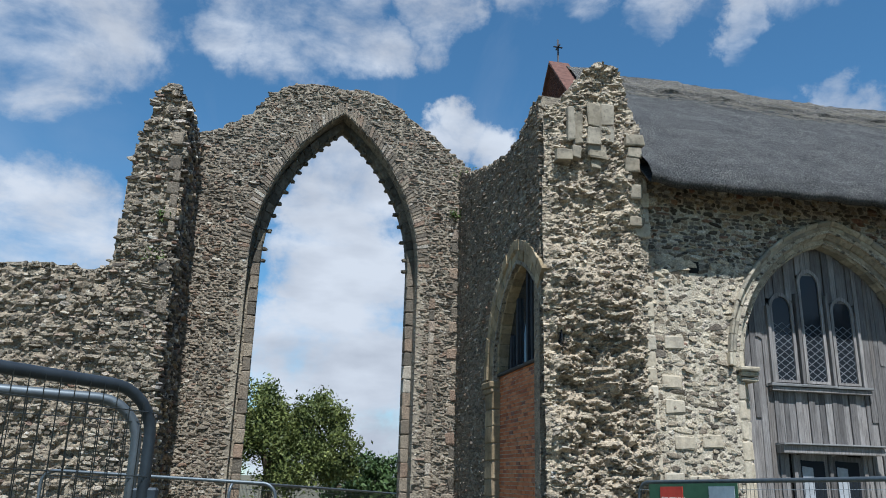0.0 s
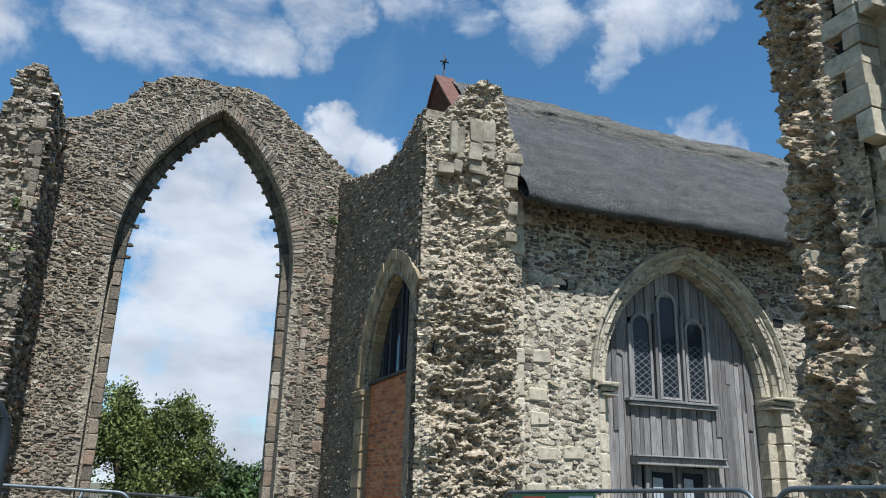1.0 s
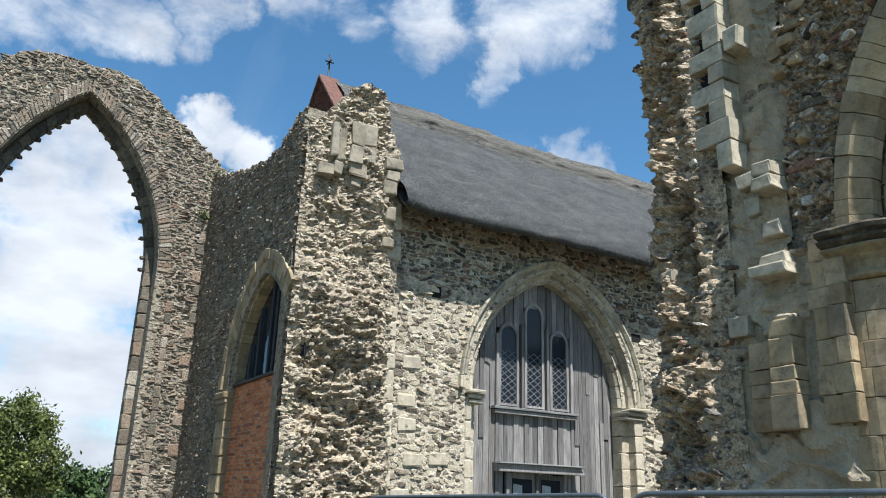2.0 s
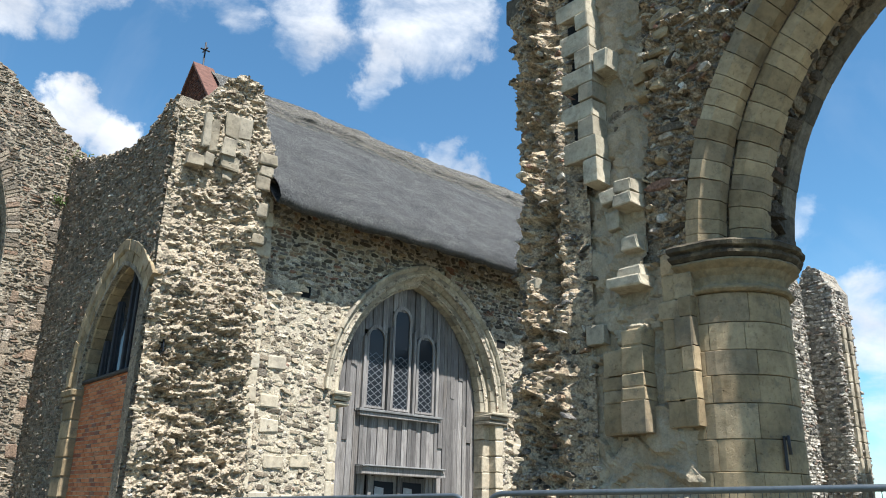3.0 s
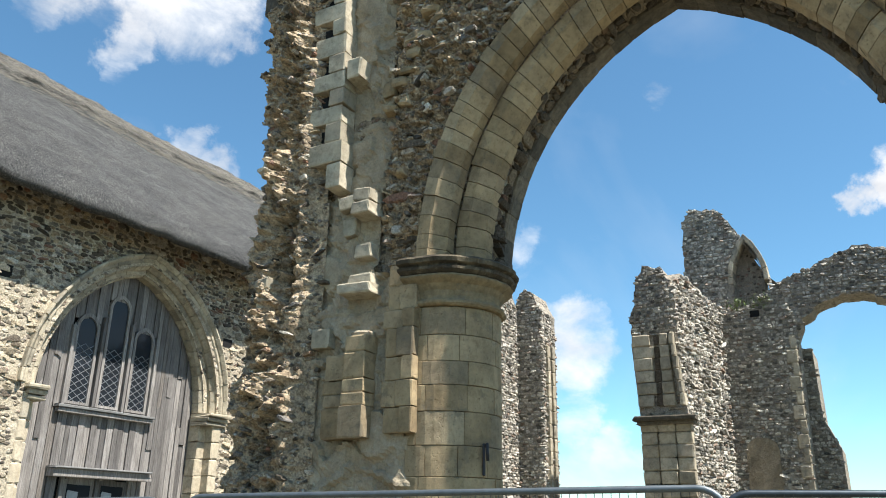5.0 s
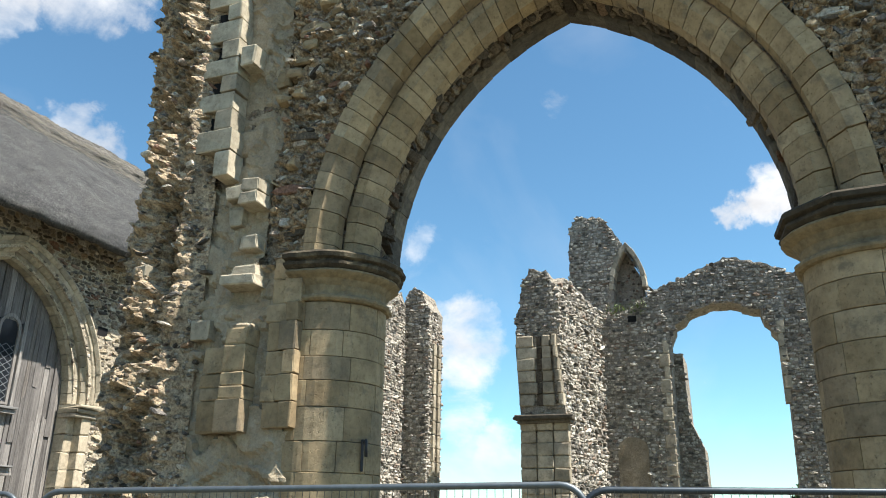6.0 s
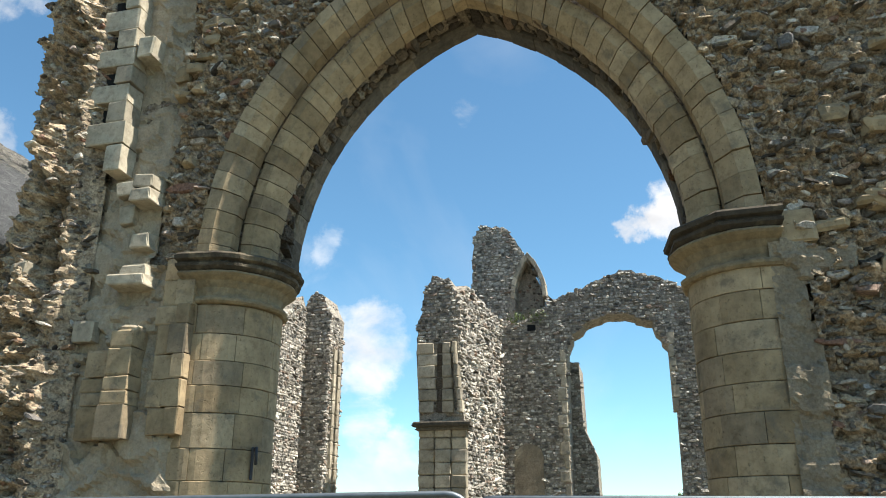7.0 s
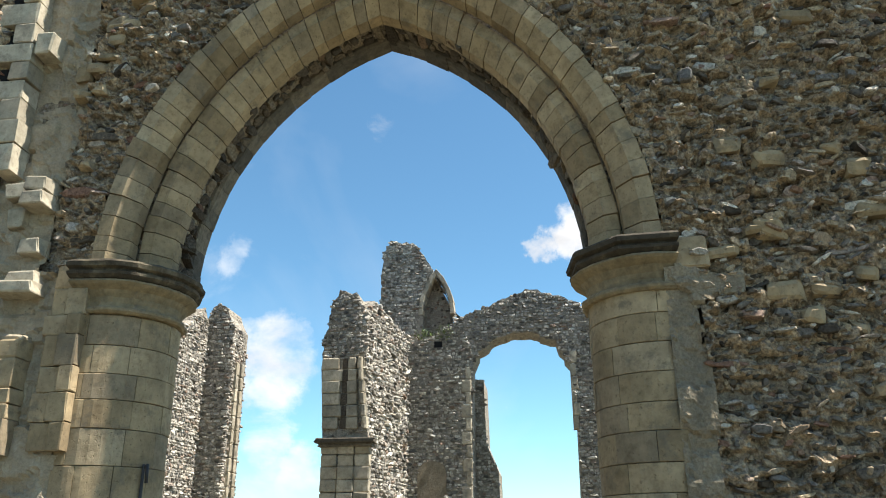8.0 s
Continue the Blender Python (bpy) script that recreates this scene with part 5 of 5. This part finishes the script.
        lathe("abacus", ARC + 0.64, y, [(0.74, 4.285), (0.80, 4.295), (0.845, 4.33), (0.85, 4.36), (0.815, 4.375), (0.82, 4.39), (0.87, 4.41), (0.88, 4.455), (0.85, 4.485), (0.0, 4.495)], lo, hi, MAT["abacus"], wall, 48 if s > 0 else 4, "black-crusted moulded stone abacus")
    box_block("impost_block", fr, -1.93, -1.62, 4.14, 4.47, 0.05, -0.1, MAT["old_one"], wall, 871, chip=0.015, jit=0.015)
    box_block("impost_block", fr, -2.25, -1.78, 3.88, 4.06, 0.04, -0.1, MAT["render_dull"], wall, 872, chip=0.012, jit=0.02)


build_wall_arcade()

# ---- far ruins seen through the arch ----


def build_far_ruins():
    # pier with a half capital
    fr = facing_x(19.4)
    pier = [(4.0, FOOT), (5.2, FOOT), (5.2, 4.0), (5.32, 5.9)] + roughen([(5.32, 5.9), (5.25, 6.8), (5.1, 7.6), (4.9, 7.9), (4.5, 7.85), (4.3, 7.5), (4.24, 7.1), (4.2, 6.0)], 0.13, 0.035, 101) + [(4.05, 4.0)]
    a = prism("wall_far_pier", fr, pier, [], 0.6, MAT["mortar_grey"])
    tagged(a, "far ruined flint pier with a dressed stone respond", "wall", kind="structure")
    rubble(fr, pier, [[(4.0, FOOT - 1), (5.25, FOOT - 1), (5.3, 6.0), (4.1, 6.2)]], (0.115, 0.07), 0.026, "grey", a, 102, singles=60)
    # sunlit flank running back to the arch wall
    side = lambda u, v, d: (u, 4.16 - 0.25 * (u - 19.4) - d, v)
    flank = [(19.42, FOOT), (22.0, FOOT), (22.0, 7.25)] + roughen([(22.0, 7.25), (21.2, 7.35), (20.4, 7.6), (19.8, 7.75), (19.42, 7.3)], 0.13, 0.04, 120)
    prism("flank", side, flank, [], 0.6, MAT["mortar_grey"], a)
    rubble(side, flank, [], (0.125, 0.08), 0.05, "grey", a, 103, singles=150, tilt=0.4)
    r = np.random.default_rng(104)
    z = FOOT
    while z < 5.95:
        h = 0.3
        if z < 3.8:
            for u0, u1 in ((3.98, 4.36), (4.37, 4.78), (4.79, 5.2)):
                box_block("ashlar_stone", fr, u0 + 0.005, u1 - 0.005, z + 0.005, z + h - 0.005, 0.10 + r.uniform(-0.02, 0.03), -0.1, MAT["mid_one"], a, int(z * 40 + u0))
        elif z > 4.15:
            lean = (z - 4.1) * 0.05
            for u0, u1 in ((4.3 + lean, 4.6), (4.78 + 0.05 * math.sin(9 * z), 5.2 + lean)):
                box_block("ashlar_stone", fr, u0, u1, z + 0.005, z + h - 0.005, 0.08 + r.uniform(-0.02, 0.03), -0.1, MAT["mid_one"], a, int(z * 40 + u0))
            box_block("rib_stone", fr, 4.05 + lean * 2.2, 4.16 + lean * 2.2, z, z + h, 0.17, -0.1, MAT["mid_one"], a, int(z * 41))
            box_block("core_gap", fr, 4.6, 4.78, z, z + h, 0.02, -0.1, MAT["shaded_grime"], a, int(z * 43), jit=0.03)
        z += h
    for z0, z1, e, d in ((3.86, 3.95, 0.04, 0.2), (3.955, 4.06, 0.1, 0.3)):
        box_block("capital", fr, 3.95 - e, 5.2 + e, z0, z1, d, -0.1, MAT["dark_block"], a, int(z0 * 9))
    # arch wall behind
    fb = facing_x(22.0)
    hole = [(-1.12, FOOT), (-1.2, 4.9), (-1.12, 6.2), (-0.7, 7.0), (-0.2, 7.2), (0.17, 7.32), (0.6, 7.28), (1.0, 7.12), (1.5, 6.75), (1.66, 6.3), (1.75, FOOT)]
    hole = [hole[0]] + roughen(hole[1:-1], 0.13, 0.03, 105) + [hole[-1]]
    top = roughen([(3.6, 7.25), (3.4, 7.2), (2.9, 7.25), (1.92, 7.8), (0.9, 8.25), (0.08, 8.56), (-0.4, 8.45), (-0.85, 8.3), (-2.04, 7.8), (-3.5, 7.7)], 0.13, 0.035, 106)
    outer = [(3.6, FOOT)] + top + [(-3.5, FOOT)] + hole
    b = prism("wall_far_arch", fb, outer, [], 0.9, MAT["mortar_grey"])
    tagged(b, "far ruined flint wall with a round-headed empty arch", "wall", kind="structure")
    rubble(fb, outer, [[(2.78, 6.9), (2.5, 6.9), (2.5, 7.12), (2.78, 7.12)], arch_hole(2.82, 0.38, 3.4, 0.33, FOOT)], (0.115, 0.07), 0.026, "grey", b, 107, singles=200, near=[(3.9, 2), (3.9, 8), (-1, 8), (-1, 2)])
    # black sheet on the face for the shade inside a beam hole
    prism("beam_hole", facing_x(21.99), [(2.76, 6.92), (2.52, 6.92), (2.52, 7.1), (2.76, 7.1)], [], 0.005, MAT["black"], b)
    for i in range(20):
        z0 = FOOT + i * 0.36
        if z0 < 6.2:
            box_block("jamb_stone", fb, 1.7, 1.86 + 0.12 * (i % 2), z0, z0 + 0.35, 0.05, -0.3, MAT["mid_one"], b, i)
        if 4.2 < z0 < 6.6:
            box_block("jamb_stone", fb, -1.22 - 0.06 * (i % 2), -1.08, z0, z0 + 0.35, 0.04, -0.3, MAT["mid_one"], b, i + 50)
    # blocked niche
    prism("niche", facing_x(21.96), arch_hole(2.82, 0.4, 3.4, 0.35, FOOT), [], 0.03, MAT["render_dull"], b, "shallow plastered round-headed niche")
    # inner fin of walling seen in the opening
    fin = prism("wall_far_fin", facing_x(22.9), [(1.0, FOOT), (1.9, FOOT), (1.9, 6.2), (1.42, 6.1), (1.38, 4.3), (1.05, 3.5)], [], 1.6, MAT["mortar_grey"])
    tagged(fin, "narrow broken upright of flint walling behind the arch", "wall", kind="structure")
    rubble(facing_x(22.9), [(1.0, FOOT), (1.9, FOOT), (1.9, 6.2), (1.42, 6.1), (1.38, 4.3), (1.05, 3.5)], [], (0.115, 0.07), 0.026, "grey", fin, 108)
    # tall fragment with a lancet
    fu = facing_x(23.0)
    up = [(2.0, FOOT), (4.6, FOOT), (4.6, 8.2)] + roughen([(4.6, 8.2), (4.55, 9.4), (4.5, 10.3), (4.25, 10.68), (3.5, 10.55), (3.1, 9.95), (2.84, 9.4), (2.55, 8.9), (2.35, 8.45), (2.1, 8.1)], 0.13, 0.035, 109)
    c = prism("wall_far_fragment", fu, up, [arch_hole(2.82, 0.42, 8.2, 1.25, 7.2)], 0.8, MAT["mortar_grey"])
    tagged(c, "tall jagged flint fragment pierced by a lancet window", "wall", kind="structure")
    rubble(fu, up, [arch_hole(2.82, 0.56, 8.2, 1.42, 7.1)], (0.115, 0.07), 0.026, "grey", c, 110, singles=100, near=[(2, 7), (4.7, 7), (4.7, 11), (2, 11)])
    voussoirs(fu, 2.82, 0.42, 0.14, 8.2, 1.25, 0.05, -0.4, 7, MAT["mid_one"], c, 111)
    prism("lancet_back", facing_x(23.5), [(2.3, 7.0), (3.5, 7.0), (3.5, 9.4), (2.85, 9.4), (2.45, 8.6)], [], 0.3, MAT["mortar_grey"], c)
    # slender pier further along
    fp = facing_x(19.4)
    fs = facing_y(7.75)
    sl = [(7.75, FOOT), (8.5, FOOT), (8.5, 6.9)] + roughen([(8.5, 7.3), (8.4, 7.6), (8.1, 7.62), (7.9, 7.4), (7.75, 6.9)], 0.13, 0.035, 112)
    d = prism("wall_far_left", fp, sl, [], 1.0, MAT["mortar_grey"])
    tagged(d, "slender broken flint pier beyond the arcade", "wall", kind="structure")
    rubble(fp, sl, [], (0.115, 0.07), 0.026, "grey", d, 113, singles=100)
    for i in range(19):
        for u in (19.62, 19.95):
            box_block("shaft_stone", fs, u, u + 0.16, FOOT + i * 0.35, FOOT + i * 0.35 + 0.34, 0.10, -0.05, MAT["mid_one"], d, i + int(u * 10))
    rubble(fs, [(19.4, FOOT), (20.4, FOOT), (20.4, 6.6), (19.9, 7.1), (19.4, 7.0)], [], (0.115, 0.07), 0.026, "grey", d, 114)
    fw = facing_y(8.45)
    back = [(15.2, FOOT), (19.4, FOOT)] + roughen([(19.4, 7.2), (19.0, 7.5), (18.6, 7.1), (17.8, 6.6), (16.6, 6.2), (15.2, 6.0)], 0.14, 0.04, 115)
    w2 = prism("wall_far_return", fw, back, [], 0.8, MAT["mortar_grey"])
    tagged(w2, "sunlit return of a broken flint wall", "wall", kind="structure")
    rubble(fw, back, [], (0.115, 0.07), 0.026, "grey", w2, 116, singles=60)


build_far_ruins()

# ---- fences ----


def build_fence(p0, p1, group="site fence panels", flip=False, board=False):
    """A mesh panel with rounded top corners; p0 and p1 are its top corners, 2 m above its feet."""
    a, b = Vector(p0), Vector(p1)
    foot = 1.95
    f = empty("fence_panel", "galvanised steel mesh fence panel with rounded corners" if not flip else "dark steel mesh fence panel with rounded corners", "fence", (a + b) / 2 - Vector((0, 0, foot)), group)
    d = (b - a).normalized()
    up = Vector((0, 0, 1))
    rc, seg = 0.16, 6
    mat = MAT["steel_dark"] if flip else MAT["steel"]
    pts = [a - up * foot]
    for k in range(seg + 1):
        t = math.pi / 2 * k / seg
        pts.append(a + d * rc * (1 - math.cos(t)) - up * rc * (1 - math.sin(t)))
    for k in range(seg + 1):
        t = math.pi / 2 * (1 - k / seg)
        pts.append(b - d * rc * (1 - math.cos(t)) - up * rc * (1 - math.sin(t)))
    pts.append(b - up * foot)
    bm = bmesh.new()
    tube(bm, pts, 0.021, 10)
    part("tube_frame", bm, mat, f)
    bm = bmesh.new()
    tube(bm, [a - up * (foot - 0.12), b - up * (foot - 0.12)], 0.019, 8)
    part("bottom_rail", bm, mat, f)
    L = (b - a).length
    bm = bmesh.new()
    n = int(L / 0.05)
    side = d.cross(up) * 0.018
    for i in range(1, n):
        p = a + (b - a) * i / n + side
        lo = 0.05 if min(i, n - i) < 3 else 0.0
        tube(bm, [p - up * lo, p - up * 1.8], 0.0022, 4)
    for i in range(9):
        z = up * (0.08 + i * 0.215)
        tube(bm, [a - z + side, b - z + side], 0.0026, 4)
    part("wire_mesh", bm, MAT["steel"], f)["kind"] = "stuff"
    bm = bmesh.new()
    c = bmesh.ops.create_cube(bm, size=1, matrix=Matrix.Translation(b - up * 0.36 + d * 0.02) @ Matrix.Diagonal((0.07, 0.05, 0.06, 1)))
    bmesh.ops.bevel(bm, geom=bm.edges[:], offset=0.008, segments=1, affect="EDGES")
    part("clamp", bm, MAT["steel_dark"], f)
    for q in (a, b):
        bm = bmesh.new()
        bmesh.ops.create_cube(bm, size=1, matrix=Matrix.Translation(q - up * (foot + 0.03)) @ Matrix.Diagonal((0.6, 0.24, 0.13, 1)))
        bmesh.ops.bevel(bm, geom=bm.edges[:], offset=0.02, segments=1, affect="EDGES")
        part("foot_block", bm, MAT["black"], f)
    return f


def polar(az, dist, top):
    return (dist * math.sin(radians(az)), dist * math.cos(radians(az)), top)


build_fence(polar(-52, 2.6, 2.0), polar(-7.4, 3.0, 1.925), flip=True)
build_fence(polar(-40, 3.6, 1.95), polar(-8.2, 3.4, 1.915))
build_fence(polar(-13.5, 11.0, 1.63), polar(1.2, 10.2, 1.53))
build_fence(polar(-1.9, 10.8, 1.54), polar(12.5, 30.0, 1.0))
build_fence(polar(26.2, 9.6, 1.66), polar(42.8, 7.1, 1.735))
build_fence(polar(44.0, 6.3, 1.735), polar(80.6, 5.0, 1.805))
build_fence(polar(80.2, 5.15, 1.78), polar(112, 6.6, 1.80), flip=True)


def build_notice():
    """Green notice board hung on the fence in front of the chapel."""
    a, b = Vector(polar(26.2, 9.6, 1.66)), Vector(polar(42.8, 7.1, 1.735))
    d = (b - a).normalized()
    n = Vector((-d.y, d.x, 0)) * -1
    if n.dot(a) > 0:
        n = -n
    s = empty("notice_board", "green site notice board hung on the fence", "sign", a + d * 1.0 - Vector((0, 0, 0.3)))

    def sheet(name, u0, u1, z0, z1, lift, mat, label=""):
        bm = bmesh.new()
        v = []
        for l in (lift, lift - 0.006):
            v.append([bm.verts.new(a + d * u + Vector((0, 0, z)) + n * l) for u, z in ((u0, z0), (u1, z0), (u1, z1), (u0, z1))])
        bm.faces.new(v[0])
        for i in range(4):
            bm.faces.new((v[0][i], v[1][i], v[1][(i + 1) % 4], v[0][(i + 1) % 4]))
        part(name, bm, mat, s, label)

    sheet("board", 0.25, 1.62, -0.75, -0.02, 0.05, MAT["green_board"])
    sheet("red_panel", 0.45, 0.82, -0.28, -0.05, 0.056, MAT["red_board"], "red panel with white lettering")
    sheet("grey_panel", 1.22, 1.58, -0.5, -0.05, 0.056, MAT["grey_board"], "pale grey panel")
    cu = bpy.data.curves.new("lettering", "FONT")
    cu.body, cu.size, cu.extrude = "CONSERVING", 0.065, 0.001
    cu.materials.append(MAT["white"])
    tx = new("lettering", cu)
    tx.matrix_world = Matrix.Translation(a + d * 0.47 + Vector((0, 0, -0.20)) + n * 0.06) @ Matrix(((d.x, 0, n.x, 0), (d.y, 0, n.y, 0), (d.z, 1, n.z, 0), (0, 0, 0, 1)))
    tx.parent = s
    tx.matrix_parent_inverse = Matrix.Translation(-s.location)


build_notice()

# ---- trees ----


def build_tree(x, y, clumps, label, mat, leaves, size, seed, name="tree"):
    r = np.random.default_rng(abs(int(seed)))
    t = empty(name, label, "tree", (x, y, -0.25))
    bm = bmesh.new()
    top = max(c[2] for c in clumps)
    tube(bm, [(x, y, -0.3), (x + 0.1, y, top * 0.3), (x - 0.05, y, top * 0.55)], 0.28, 8)
    for c in clumps:
        tube(bm, [(x, y, top * 0.3), ((x + c[0]) / 2, (y + c[1]) / 2, c[2] * 0.7), (c[0], c[1], c[2])], 0.09, 6)
    part("trunk", bm, MAT["bark"], t)
    verts, faces = [], []
    wsum = sum(c[3] ** 2 for c in clumps)
    for cx, cy, cz, cr in clumps:
        n = int(leaves * cr ** 2 / wsum)
        sub = r.normal(0, 1, (26, 3))
        sub = sub / np.linalg.norm(sub, axis=1)[:, None] * cr * r.uniform(0.55, 1.0, (26, 1))
        for i in range(n):
            s = sub[r.integers(26)]
            p = np.array((cx, cy, cz)) + s * (1, 1, 0.9) + r.normal(0, 0.16, 3) * cr
            a = r.normal(0, 1, 3)
            a /= np.linalg.norm(a)
            b = np.cross(a, r.normal(0, 1, 3))
            b /= np.linalg.norm(b)
            l = size * r.uniform(0.6, 1.4)
            k = len(verts)
            verts += [p - a * l, p + b * l * 0.45, p + a * l, p - b * l * 0.45]
            faces.append((k, k + 1, k + 2, k + 3))
    mesh_ob("crown", verts, faces, mat, t)


build_tree(0.4, 45, [(-0.9, 45, 5.0, 2.0), (1.0, 45.5, 3.9, 2.0), (2.9, 44.5, 4.6, 1.75), (0.2, 44, 2.6, 2.2), (3.9, 44, 2.9, 1.6), (2.2, 43.6, 2.0, 2.0)], "broad leafy green tree behind the window arch", MAT["leaf"], 34000, 0.105, 201)
build_tree(6.6, 52, [(6.4, 52, 1.9, 1.5), (8.2, 52.5, 1.5, 1.6), (4.8, 51, 1.0, 1.6), (7.4, 51, 0.6, 1.6)], "low dark green bush beyond the wall", MAT["leaf_far"], 7000, 0.16, 202, "bush")
build_tree(60.0, -5.6, [(60, -5.6, 3.4, 1.5), (60, -3.6, 2.9, 1.2), (60, -7.4, 2.9, 1.2)], "distant dark treetop beyond the ruins", MAT["leaf_far"], 5000, 0.25, 203)


# ---- small growth and ironwork ----


def build_tuft(x, y, z, spread, n, seed):
    r = np.random.default_rng(seed)
    verts, faces = [], []
    for i in range(n):
        p = np.array((x, y, z)) + r.normal(0, 1, 3) * spread * (1, 1, 0.6)
        d = r.normal(0, 1, 3) + (0, 0, 0.8)
        d = d / np.linalg.norm(d) * r.uniform(0.06, 0.13)
        s = np.cross(d, r.normal(0, 1, 3))
        s = s / np.linalg.norm(s) * 0.018
        k = len(verts)
        verts += [p - s, p + s, p + d + s * 0.3, p + d - s * 0.3]
        faces.append((k, k + 1, k + 2, k + 3))
    tagged(mesh_ob("wall_plant", verts, faces, MAT["green"]), "small green weed rooted in the flint wall", "plant", "wall weeds", "stuff")


for k, (x, y, z, s, n) in enumerate(((4.62, 19.72, 8.55, 0.12, 60), (4.9, 19.7, 9.75, 0.16, 70), (21.95, 2.5, 7.32, 0.16, 60), (21.95, 3.1, 7.28, 0.15, 60), (-2.55, 16.85, 6.0, 0.13, 60), (-2.5, 16.85, 6.9, 0.1, 40))):
    build_tuft(x, y, z, s, n, 300 + k)


def build_bracket():
    """Dark iron fixing let into the round respond."""
    b = empty("iron_bracket", "rusted dark iron bracket fixed to the round column", "bracket", (7.97, 3.86, 2.2))
    bm = bmesh.new()
    bmesh.ops.create_cube(bm, size=1, matrix=Matrix.Translation((7.965, 3.85, 2.24)) @ Matrix.Rotation(0.4, 4, "Z") @ Matrix.Diagonal((0.05, 0.03, 0.34, 1)))
    bmesh.ops.bevel(bm, geom=bm.edges[:], offset=0.006, segments=1, affect="EDGES")
    part("strap", bm, MAT["iron"], b)
    bm = bmesh.new()
    tube(bm, [(7.95, 3.83, 2.38), (7.90, 3.78, 2.40), (7.90, 3.77, 2.22)], 0.018, 6)
    part("hook", bm, MAT["iron"], b)


build_bracket()
